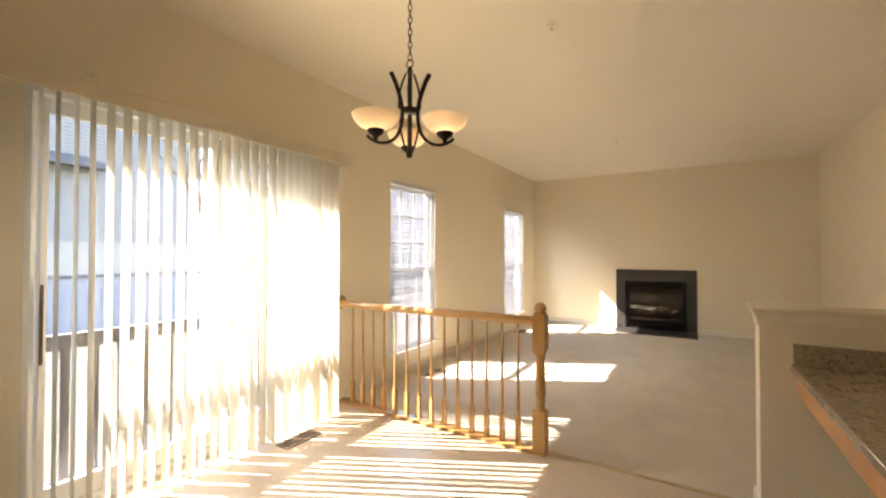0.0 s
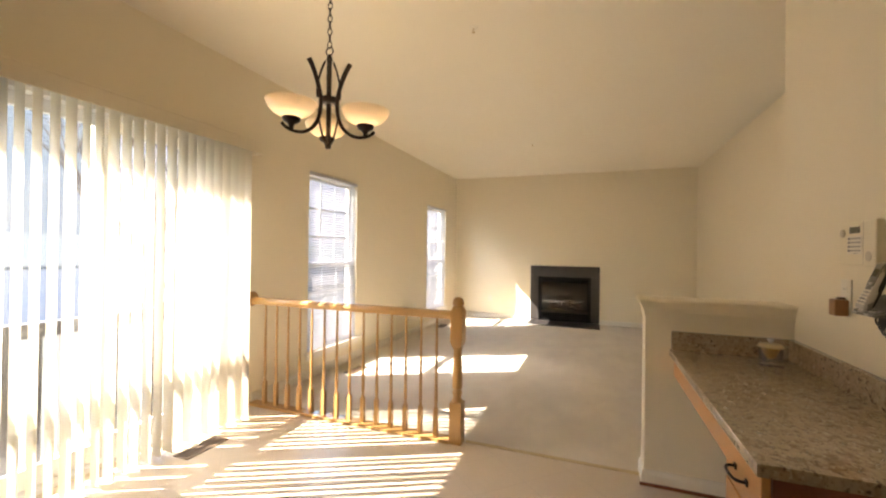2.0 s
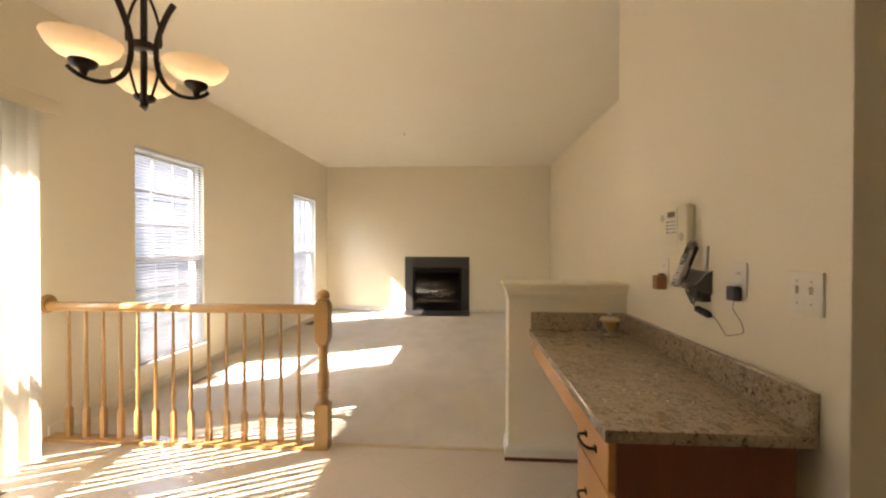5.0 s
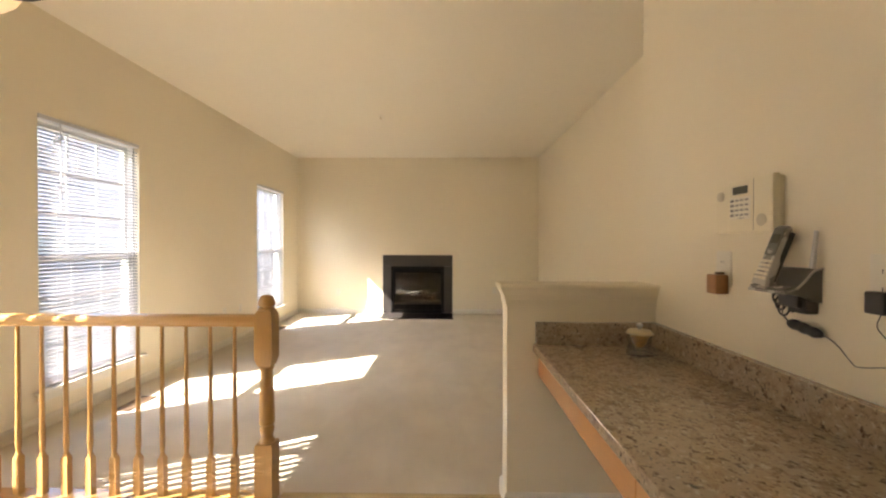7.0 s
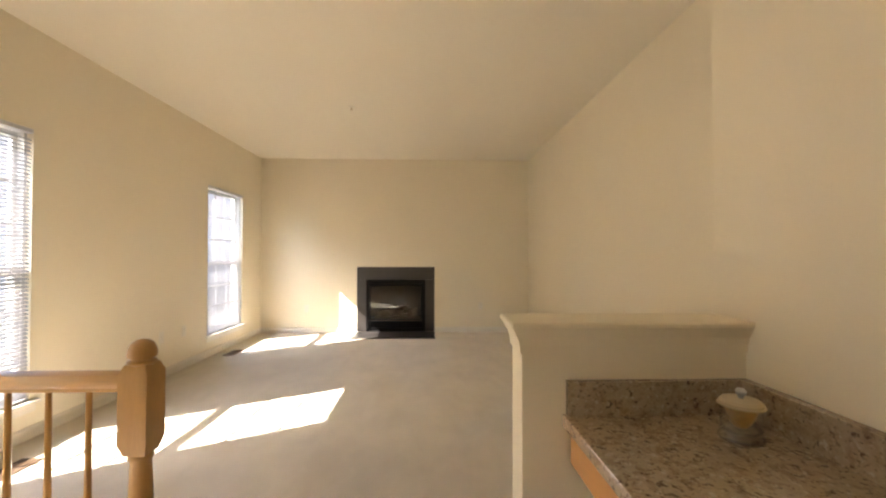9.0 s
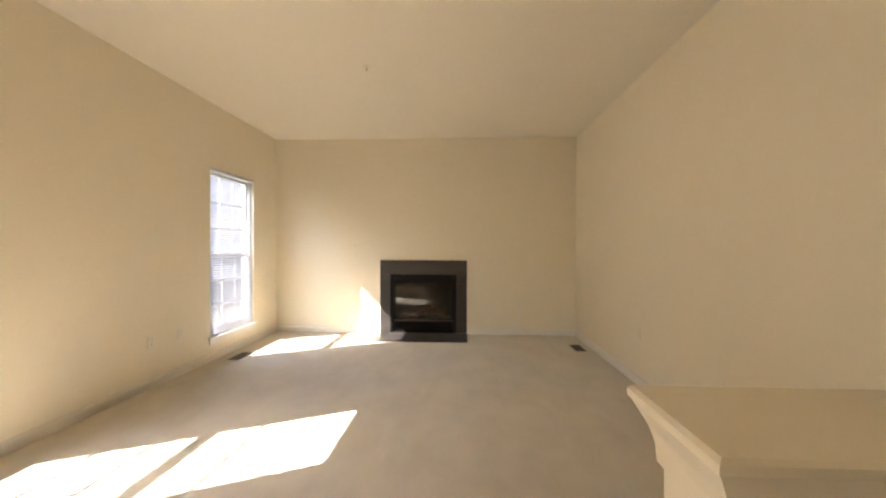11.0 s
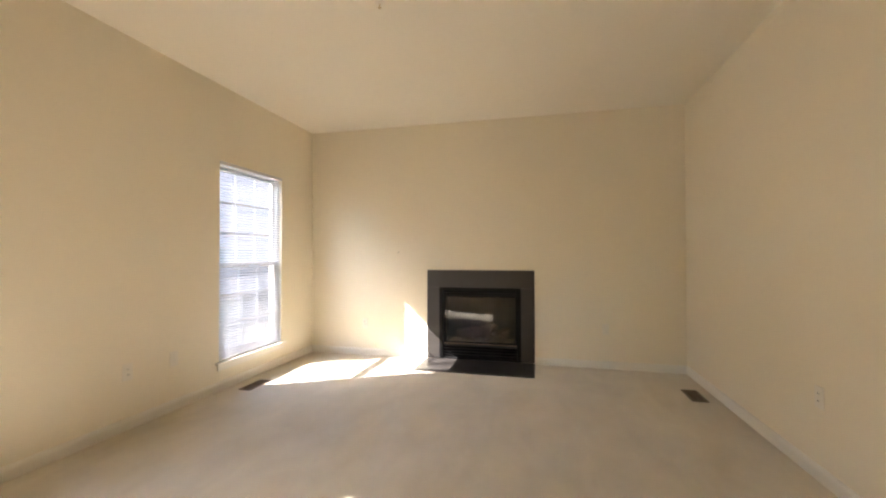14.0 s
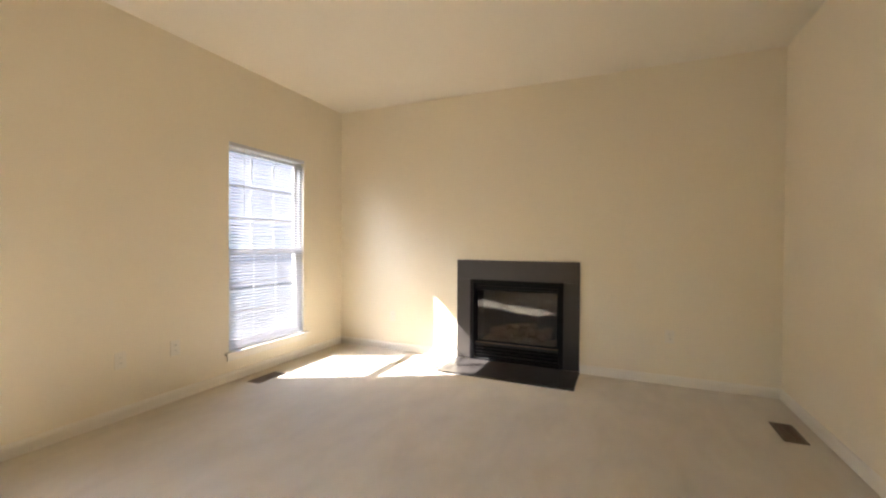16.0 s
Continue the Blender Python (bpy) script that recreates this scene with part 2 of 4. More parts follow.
def tube(bm, points, radius, steps=8, flat=1.0):
    """A round bar along points; radius may be a row of radii. flat squeezes it sideways."""
    pts = [Vector(p) for p in points]
    rad = radius if isinstance(radius, (list, tuple)) else [radius] * len(pts)
    rings, side = [], None
    for i, p in enumerate(pts):
        d = (pts[min(i + 1, len(pts) - 1)] - pts[max(i - 1, 0)]).normalized()
        if side is None:
            side = d.cross(Vector((0, 0, 1)))
            if side.length < 0.1:
                side = d.cross(Vector((0, 1, 0)))
        side = (side - d * side.dot(d)).normalized()
        up = d.cross(side).normalized()
        rings.append([bm.verts.new(p + rad[i] * (math.cos(2 * math.pi * k / steps) * side * flat + math.sin(2 * math.pi * k / steps) * up)) for k in range(steps)])
    for a, b in zip(rings, rings[1:]):
        for k in range(steps):
            bm.faces.new((a[k], a[(k + 1) % steps], b[(k + 1) % steps], b[k]))
    bm.faces.new(rings[0][::-1])
    bm.faces.new(rings[-1])
    return bm


def curve_points(points, n=24):
    """Points on a smooth line through the given ones."""
    p = [Vector(q) for q in points]
    p = [2 * p[0] - p[1]] + p + [2 * p[-1] - p[-2]]
    out = []
    for i in range(1, len(p) - 2):
        for k in range(n // (len(p) - 3)):
            t = k / (n // (len(p) - 3))
            a, b, c, d = p[i - 1:i + 3]
            out.append(0.5 * (2 * b + (c - a) * t + (2 * a - 5 * b + 4 * c - d) * t * t + (3 * b - a - 3 * c + d) * t ** 3))
    return out + [p[-2]]


def finish(name, bm, material, smooth=False):
    bmesh.ops.recalc_face_normals(bm, faces=bm.faces[:])
    me = bpy.data.meshes.new(name)
    bm.to_mesh(me)
    bm.free()
    me.materials.append(material)
    if smooth:
        me.polygons.foreach_set("use_smooth", [True] * len(me.polygons))
        me.set_sharp_from_angle(angle=radians(40))
    return new(name, me)


def part(name, bm, material, parent, label="", smooth=False):
    """Links a bmesh as one mesh object under a thing or part; its coordinates are the parent's."""
    ob = finish(name, bm, material, smooth)
    ob.parent = parent
    if label:
        ob["label"] = label
    return ob


def again(ob, parent, m=None, name=None):
    """Another object on the same mesh, for alike pieces."""
    o = new(name or ob.name.split(".")[0], ob.data)
    o.parent = parent
    o.matrix_local = m if m is not None else Matrix()
    return o


def thing(name, at, label, category, group=""):
    ob = new(name)
    ob.empty_display_size = 0.1
    ob.matrix_world = at if isinstance(at, Matrix) else Matrix.Translation(at)
    return tagged(ob, label, category, group)


def setting(name, bm, material, label, category="", smooth=False):
    return tagged(finish(name, bm, material, smooth), label, category or name.split("_")[0], kind="structure")


def B(*a, **k):
    return box(bmesh.new(), *a, **k)


# ---- the structure ----
W, N, E, S, H = -2.5, 7.85, 1.69, -1.3, 2.715      # inner faces of the walls, and the ceiling
EK, YK0, YK1 = 1.06, 1.305, 2.78                   # the wall block beside the desk
KE = 2.7                                           # the kitchen's far side, unseen; drawn in to bounce more light
WT = 0.16
DOOR = (0.72, 2.45, 2.06)                          # sliding door: y from, y to, head
WINS = ((3.385, 4.232), (6.343, 7.228))
WZ0, WZ1 = 0.25, 2.04
SPLIT = 2.74                                       # where vinyl meets carpet

bm = bmesh.new()
x0, x1 = W - WT, W
edges = [S - WT, DOOR[0], DOOR[1], *WINS[0], *WINS[1], N + WT]
for a, b in ((edges[0], edges[1]), (edges[2], edges[3]), (edges[4], edges[5]), (edges[6], edges[7])):
    box(bm, x0, x1, a, b, -0.3, H)
box(bm, x0, x1, DOOR[0], DOOR[1], DOOR[2], H)
box(bm, x0, x1, DOOR[0], DOOR[1], -0.3, 0)
for a, b in WINS:
    box(bm, x0, x1, a, b, -0.3, WZ0)
    box(bm, x0, x1, a, b, WZ1, H)
setting("wall_west", bm, WALL, "cream painted wall with sliding door and windows", "wall")
bm = bmesh.new()                                   # leaves a niche for the firebox
FX0, FX1, FZ1 = -0.865, 0.055, 0.825
box(bm, W, FX0, N, N + WT, -0.3, H)
box(bm, FX1, E + WT, N, N + WT, -0.3, H)
box(bm, FX0, FX1, N, N + WT, FZ1, H)
box(bm, FX0, FX1, N, N + WT, -0.3, 0)
setting("wall_north", bm, WALL, "cream painted wall around the fireplace", "wall")
setting("wall_east", B(E, E + WT, YK1, N, -0.3, H), WALL, "plain cream painted long wall", "wall")
setting("wall_block", B(EK, E + WT, YK0, YK1, -0.3, H, bevel=0.004), WALL, "cream painted wall beside the desk", "wall")
# Unseen closing walls; south and kitchen sides stand close to return more light.
setting("wall_south", B(W, KE, S - WT, S, -0.3, H), WALL, "unseen plain cream wall, set close to bounce light", "wall")
setting("wall_kitchen", B(KE, KE + WT, S - WT, YK1, -0.3, H), WALL, "unseen plain cream kitchen wall, set close to bounce light", "wall")
setting("wall_hall", B(E + WT, KE, YK1 - 0.12, YK1, -0.3, H), WALL, "plain cream painted hall wall", "wall")
setting("ceiling", B(W - WT, KE + WT, S - WT, N + WT, H, H + 0.2), CEIL, "flat cream painted ceiling")
setting("floor_carpet", B(W, E, SPLIT, N, -0.2, 0.0), CARPET, "beige cut-pile wall-to-wall carpet", "carpet")
setting("floor_vinyl", B(W, KE, S, SPLIT, -0.2, -0.004), VINYL, "beige vinyl sheet floor with faint tiles", "floor")


def baseboard(name, a, b, out):
    """A skirting from a to b along a wall, standing out the way `out`."""
    bm = bmesh.new()
    a, b, o = Vector((*a, 0)), Vector((*b, 0)), Vector((*out, 0))
    prof = ((0, 0), (0.013, 0), (0.013, 0.055), (0.010, 0.068), (0.005, 0.078), (0, 0.080))
    rows = [[bm.verts.new(p + o * d + Vector((0, 0, z))) for d, z in prof] for p in (a, b)]
    for i in range(len(prof) - 1):
        bm.faces.new((rows[0][i], rows[0][i + 1], rows[1][i + 1], rows[1][i]))
    bm.faces.new(rows[0])
    bm.faces.new(rows[1][::-1])
    return setting(name, bm, TRIM, "painted wooden baseboard along the wall", "baseboard")


baseboard("baseboard_west", (W, 2.70), (W, N), (1, 0))
baseboard("baseboard_west_south", (W, S), (W, DOOR[0] - 0.06), (1, 0))
baseboard("baseboard_north_west", (W + 0.013, N), (-1.012, N), (0, -1))
baseboard("baseboard_north_east", (0.202, N), (E - 0.013, N), (0, -1))
baseboard("baseboard_east", (E, YK1), (E, N), (-1, 0))
baseboard("baseboard_desk", (EK, YK0), (EK, 2.60), (-1, 0))

# half wall at the end of the desk, with its cap and moulding
HX0, HY0, HY1, HZ = 0.395, 2.645, YK1, 1.0
setting("wall_half", B(HX0, EK, HY0, HY1, -0.2, HZ, bevel=0.003), WALL, "cream painted half wall between desk and living room", "wall")
bm = bmesh.new()
cove = ((0.0, -0.075), (0.006, -0.075), (0.008, -0.05), (0.014, -0.03), (0.024, -0.012), (0.030, 0.0), (0.034, 0.003), (0.034, 0.013), (0.029, 0.018), (0.0, 0.018))
rings = []
for d, z in cove:
    rings.append([bm.verts.new(p) for p in ((EK, HY0 - d, HZ + z), (HX0 - d, HY0 - d, HZ + z), (HX0 - d, HY1 + d, HZ + z), (EK, HY1 + d, HZ + z))])
for a, b in zip(rings, rings[1:]):
    for i in range(3):
        bm.faces.new((a[i], a[i + 1], b[i + 1], b[i]))
bm.faces.new(rings[-1])
setting("trim_half_wall", bm, WALL, "cream painted cap with cove moulding on the half wall", "trim", smooth=False)
bm = bmesh.new()
prof = ((0.0135, 0), (0.0135, 0.058), (0.010, 0.070), (0.004, 0.080), (0, 0.081))
rings = [[bm.verts.new(p) for p in ((EK - 0.014, HY0 - d, z), (HX0 - d, HY0 - d, z), (HX0 - d, HY1 + d, z), (EK, HY1 + d, z))] for d, z in prof]
for a, b in zip(rings, rings[1:]):
    for i in range(3):
        bm.faces.new((a[i], a[i + 1], b[i + 1], b[i]))
setting("baseboard_half_wall", bm, TRIM, "painted baseboard round the half wall", "baseboard")

setting("trim_half_wall_shoe", B(HX0 - 0.022, EK - 0.014, HY0 - 0.0225, HY0 - 0.0138, -0.0035, 0.013, bevel=0.002), SHADED_PANEL_SHOE, "thin brown wooden shoe moulding", "trim")
bm = bmesh.new()
tube(bm, [(-0.66, SPLIT, -0.002), (HX0, SPLIT, -0.002)], 0.016, 10)
for v in bm.verts:
    v.co.z = max(v.co.z * 0.55, -0.004)
tagged(finish("threshold_strip", bm, BRASS, True), "brass threshold strip between vinyl and carpet", "threshold", kind="structure")


# ---- windows ----
def window(number, y0, y1):
    """A double-hung window in the west wall, three by three lights a sash."""
    at = Vector((W - 0.09, y0, WZ0))
    w, h = y1 - y0, WZ1 - WZ0
    win = tagged(new("window_%d" % number), "white double-hung vinyl window with muntins", "window", kind="structure")
    win.matrix_world = Matrix.Translation(at)
    bm = bmesh.new()
    for a in ((-0.03, 0.05, 0, 0.02, 0, h), (-0.03, 0.05, w - 0.02, w, 0, h), (-0.03, 0.05, 0.02, w - 0.02, 0, 0.03), (-0.03, 0.05, 0.02, w - 0.02, h - 0.03, h)):
        box(bm, *a, bevel=0.003)
    part("window_frame", bm, FRAME, win)
    mid = h * 0.475
    for name, xa, z0, z1 in (("lower_sash", 0.012, 0.03, mid + 0.02), ("upper_sash", -0.02, mid - 0.02, h - 0.03)):
        bm = bmesh.new()
        a, b, s = 0.02, w - 0.02, 0.034
        for q in ((a, a + s, z0, z1), (b - s, b, z0, z1), (a + s, b - s, z0, z0 + s), (a + s, b - s, z1 - s, z1)):
            box(bm, xa, xa + 0.028, *q, bevel=0.003)
        sash = part(name, bm, FRAME, win)
        bm = bmesh.new()
        for i in (1, 2):
            yy = a + s + (b - a - 2 * s) * i / 3
            box(bm, xa + 0.0105, xa + 0.0175, yy - 0.009, yy + 0.009, z0 + s, z1 - s)
        for i in (1, 2):
            zz = z0 + s + (z1 - z0 - 2 * s) * i / 3
            box(bm, xa + 0.011, xa + 0.017, a + s, b - s, zz - 0.009, zz + 0.009)
        part("muntins", bm, FRAME, sash)
        p = part("pane", B(xa + 0.012, xa + 0.016, a + s - 0.004, b - s + 0.004, z0 + s - 0.004, z1 - s + 0.004), PANE, sash)
        p.visible_shadow = False
    bm = bmesh.new()
    box(bm, 0.05, 0.125, -0.04, w + 0.055, -0.022, 0.0, bevel=0.006)
    box(bm, 0.091, 0.105, -0.02, w + 0.03, -0.075, -0.0225, bevel=0.004)
    part("window_sill", bm, TRIM, win, "white painted stool and apron")
    return win


def mini_blind(y0, y1):
    """A lowered one-inch blind, its slats tilted down into the room."""
    w = y1 - y0 - 0.008
    blind = thing("mini_blind", (W - 0.014, y0 + 0.004, WZ0), "white lowered mini blind with tilted slats in the window", "blind", "window blinds")
    h = WZ1 - WZ0
    part("headrail", B(-0.02, 0.02, 0, w, h - 0.032, h - 0.003, bevel=0.003), BLIND, blind)
    part("bottom_rail", B(-0.012, 0.012, 0, w, 0.006, 0.020, bevel=0.003), BLIND, blind)
    bm = bmesh.new()
    pts = [(d, 0.0013 * (1 - (d / 0.0125) ** 2)) for d in (-0.0125, -0.006, 0, 0.006, 0.0125)]
    a = [bm.verts.new((x, 0, z)) for x, z in pts]
    b = [bm.verts.new((x, w, z)) for x, z in pts]
    for i in range(4):
        bm.faces.new((a[i], a[i + 1], b[i + 1], b[i]))
    bmesh.ops.solidify(bm, geom=bm.faces[:], thickness=0.0004)
    pitch, n = 0.0255, int((h - 0.07) / 0.0255)
    first = part("slat", bm, BLIND, blind, smooth=True)
    for i in range(n):
        m = pose(0, 0, 0.034 + i * pitch, 0, 43 + random.uniform(-0.4, 0.4), 0)
        if i == 0:
            first.matrix_local = m
        else:
            again(first, blind, m)
    for yy in (0.12, w - 0.12):
        for xx in (-0.0125, 0.0125):
            part("ladder_cord", tube(bmesh.new(), [(xx, yy, 0.02), (xx, yy, h - 0.03)], 0.0009, 5), BLIND, blind)
    part("tilt_wand", tube(bmesh.new(), [(0.026, 0.14, h - 0.03), (0.026, 0.14, h - 0.62)], 0.004, 6), BLIND, blind, "clear tilt wand")
    return blind


for i, (a, b) in enumerate(WINS):
    window(i + 1, a, b)
    mini_blind(a, b)


# ---- sliding glass door ----
def sliding_door():
    y0, y1, h = DOOR
    w = y1 - y0
    d = tagged(new("door_1"), "white vinyl sliding glass door, closed", "door", kind="structure")
    d.matrix_world = Matrix.Translation((W - 0.12, y0, 0))
    bm = bmesh.new()
    for q in ((-0.04, 0.12, 0, 0.03, 0, h), (-0.04, 0.12, w - 0.03, w, 0, h), (-0.04, 0.12, 0.03, w - 0.03, h - 0.03, h), (-0.04, 0.12, 0.03, w - 0.03, -0.002, 0.025)):
        box(bm, *q, bevel=0.004)
    part("door_frame", bm, FRAME, d)
    half = 0.94
    for name, xa, a, b in (("sliding_panel", 0.03, 0.03, half + 0.035), ("fixed_panel", -0.02, half - 0.035, w - 0.03)):
        bm = bmesh.new()
        s, z0, z1 = 0.07, 0.027, h - 0.032
        for q in ((a, a + s, z0, z1), (b - s, b, z0, z1), (a + s, b - s, z0, z0 + 0.10), (a + s, b - s, z1 - s, z1)):
            box(bm, xa, xa + 0.035, *q, bevel=0.004)
        p = part(name, bm, FRAME, d)
        g = part("pane", B(xa + 0.015, xa + 0.020, a + s - 0.004, b - s + 0.004, z0 + 0.096, z1 - s + 0.004), PANE, p)
        g.visible_shadow = False
        if name == "sliding_panel":
            bm = bmesh.new()
            for z in (0.82, 1.03):
                box(bm, xa + 0.035, xa + 0.072, a + 0.024, a + 0.044, z, z + 0.018, bevel=0.003)
            grip = part("door_handle", bm, FRAME, p, "white handle posts")
            part("grip", B(xa + 0.058, xa + 0.080, a + 0.020, a + 0.048, 0.74, 1.12, bevel=0.004), VENT, p, "dark pull grip")
    return d


sliding_door()


def vertical_blind():
    """A vane blind in front of the sliding door, the vanes turned open."""
    y0, y1 = 0.24, 2.552
    vb = thing("vertical_blind", (W, 0, 0), "cream vinyl vertical blind, vanes turned open before the glass door", "blind")
    bm = bmesh.new()
    box(bm, 0.001, 0.255, y0, y1, 2.070, 2.082, bevel=0.003)
    box(bm, 0.245, 0.255, y0, y1, 1.985, 2.0695, bevel=0.003)
    for yy in (y0, y1 - 0.010):
        box(bm, 0.001, 0.2445, yy, yy + 0.010, 1.985, 2.0695, bevel=0.002)
    part("valance", bm, VALANCE_WARMLIT, vb, "cream box valance")
    part("head_track", B(0.18, 0.22, y0 + 0.02, y1 - 0.02, 2.035, 2.068, bevel=0.003), FRAME, vb)
    bm = bmesh.new()
    zt, zb, wd = 2.02, 0.012, 0.0445
    cols = 7
    front = []
    for k in range(cols):
        u = -1 + 2 * k / (cols - 1)
        x, y = u * wd, 0.006 * (1 - u * u)
        front.append((bm.verts.new((x, y, zb)), bm.verts.new((x, y, zt))))
    for p, q in zip(front, front[1:]):
        bm.faces.new((p[0], q[0], q[1], p[1]))
    bmesh.ops.solidify(bm, geom=bm.faces[:], thickness=0.0009)
    first = part("vane", bm, VANE, vb, smooth=True)
    n, VY, VP = 28, 0.722, 0.0640
    for i in range(n):
        m = pose(0.200, VY + i * VP, 0, random.uniform(-0.15, 0.15), random.uniform(-0.2, 0.2), random.uniform(-5, 5) - 1)
        if i == 0:
            first.matrix_local = m
        else:
            again(first, vb, m)
    clip = part("vane_clip", B(-0.009, 0.009, -0.004, 0.004, 2.005, 2.036, bevel=0.001), FRAME, vb)
    for i in range(n):
        m = pose(0.200, VY + i * VP, 0)
        if i == 0:
            clip.matrix_local = m
        else:
            again(clip, vb, m)
    return vb


vertical_blind()


# ---- railing ----
RY = 2.70
def railing():
    r = thing("stair_railing", (0, RY, 0), "honey oak railing with turned balusters and newel post", "railing")
    nx = -0.715
    # the newel: square foot, turned shaft, square block, mushroom cap
    bm = bmesh.new()
    q = 0.041 * math.sqrt(2)
    lathe(bm, ((q, 0.0), (q, 0.262), (q * 0.93, 0.272)), (nx, 0, 0), square=True)
    lathe(bm, ((0.036, 0.270), (0.037, 0.280), (0.030, 0.290), (0.027, 0.300), (0.030, 0.322), (0.034, 0.335), (0.030, 0.345), (0.026, 0.352), (0.0345, 0.362), (0.0345, 0.40), (0.032, 0.48), (0.029, 0.56), (0.027, 0.61), (0.033, 0.618), (0.033, 0.628), (0.028, 0.640)), (nx, 0, 0), 28)
    lathe(bm, ((q * 0.74, 0.632), (q, 0.668), (q, 0.866), (q * 0.74, 0.892)), (nx, 0, 0), square=True)
    part("newel_post", bm, OAK_Z, r, smooth=True)
    bm = lathe(bmesh.new(), ((0.030, 0.888), (0.037, 0.892), (0.038, 0.897), (0.034, 0.902), (0.027, 0.904), (0.027, 0.909), (0.037, 0.911), (0.0385, 0.920), (0.036, 0.935), (0.029, 0.950), (0.017, 0.959), (0.0, 0.963)), (nx, 0, 0), 28)
    part("newel_cap", bm, OAK_Z, r, smooth=True)
    # handrail
    bm = bmesh.new()
    prof = ((-0.022, 0.814), (-0.022, 0.824), (-0.030, 0.833), (-0.031, 0.848), (-0.024, 0.862), (-0.010, 0.868), (0.010, 0.868), (0.024, 0.862), (0.031, 0.848), (0.030, 0.833), (0.022, 0.824), (0.022, 0.814))
    rows = [[bm.verts.new((x, y, z)) for y, z in prof] for x in (W + 0.022, nx - 0.039)]
    for i in range(len(prof)):
        j = (i + 1) % len(prof)
        bm.faces.new((rows[0][i], rows[0][j], rows[1][j], rows[1][i]))
    bm.faces.new(rows[0][::-1])
    bm.faces.new(rows[1])
    part("handrail", bm, OAK_X, r, smooth=True)
    bm = lathe(bmesh.new(), ((0.058, 0.0), (0.060, 0.006), (0.056, 0.014), (0.046, 0.018), (0.044, 0.022)), steps=28)
    ros = part("wall_rosette", bm, OAK_Z, r, "round oak wall rosette", smooth=True)
    ros.matrix_local = pose(W, 0, 0.854, 0, 90, 0)
    part("shoe_rail", B(W + 0.014, nx - 0.041, -0.045, 0.045, -0.003, 0.018, bevel=0.004), OAK_X, r)
    bm = bmesh.new()
    s = 0.0145 * math.sqrt(2)
    lathe(bm, ((s, 0.018), (s, 0.190), (s * 0.8, 0.198)), square=True)
    lathe(bm, ((0.0115, 0.196), (0.0145, 0.203), (0.0105, 0.211), (0.009, 0.22), (0.0115, 0.24), (0.0125, 0.27), (0.0105, 0.40), (0.009, 0.60), (0.0078, 0.820)), steps=14)
    first = part("baluster", bm, OAK_Z, r, smooth=True)
    for i in range(14):
        m = pose(-2.352 + i * 0.1143, 0, 0, 0, 0, random.uniform(-3, 3))
        if i == 0:
            first.matrix_local = m
        else:
            again(first, r, m)
    return r


railing()


# ---- desk ----
CX0, CY0, CZ = 0.512, 1.362, 0.752
def desk():
    top = thing("granite_worktop", (0, 0, 0), "speckled beige granite desk top with backsplash", "worktop")
    part("slab", B(CX0, EK - 0.0305, CY0, HY0 - 0.001, CZ - 0.034, CZ, bevel=0.004), GRANITE, top)
    part("backsplash_side", B(EK - 0.030, EK - 0.0015, 1.385, HY0 - 0.0015, 0.712, 0.850, bevel=0.002), GRANITE, top)
    part("backsplash_end", B(0.522, EK - 0.0305, HY0 - 0.0235, HY0 - 0.0015, CZ + 0.0005, 0.850, bevel=0.002), GRANITE, top)
    under = CZ - 0.0345
    ap = thing("desk_apron", (0, 0, 0), "orange oak apron rail under the worktop", "apron")
    part("rail", B(0.535, 0.555, 1.70, HY0 - 0.004, under - 0.105, under, bevel=0.002), DRAWER, ap)
    part("wall_cleat", B(0.57, EK - 0.016, HY0 - 0.030, HY0 - 0.004, under - 0.07, under, bevel=0.002), DRAWER, ap)
    c = thing("drawer_cabinet", (0, 0, 0), "stained wood drawer cabinet with black pulls under the worktop", "cabinet")
    y0, y1 = CY0 + 0.025, 1.698
    bm = bmesh.new()
    box(bm, 0.553, EK - 0.056, y0 + 0.0185, y1, 0.09, under, bevel=0.001)
    box(bm, 0.60, EK - 0.056, y0 + 0.03, y1 - 0.01, 0.0, 0.089)
    part("body", bm, DRAWER, c)
    # same wood as the drawers, its shaded side coloured dark
    part("end_panel", B(0.553, EK - 0.055, y0, y0 + 0.018, 0.0, under, bevel=0.001), SHADED_PANEL_SHOE, c, "end panel of drawer wood, coloured dark for shade")
    z = under - 0.012
    for hh in (0.135, 0.21, 0.23):
        d = part("drawer_front", B(0.532, 0.5525, y0 + 0.008, y1 - 0.008, z - hh, z, bevel=0.004), DRAWER, c)
        zc, yc = z - hh / 2, (y0 + y1) / 2
        pts = curve_points([(0.531, yc - 0.048, zc), (0.512, yc - 0.046, zc), (0.502, yc - 0.03, zc), (0.499, yc, zc), (0.502, yc + 0.03, zc), (0.512, yc + 0.046, zc), (0.531, yc + 0.048, zc)], 36)
        bm = tube(bmesh.new(), pts, 0.0045, 8)
        for yy in (yc - 0.048, yc + 0.048):
            box(bm, 0.527, 0.5318, yy - 0.009, yy + 0.009, zc - 0.008, zc + 0.008, bevel=0.001)
        part("handle", bm, BRONZE, d, "dark bronze bow handle", smooth=True)
        z -= hh + 0.008


desk()


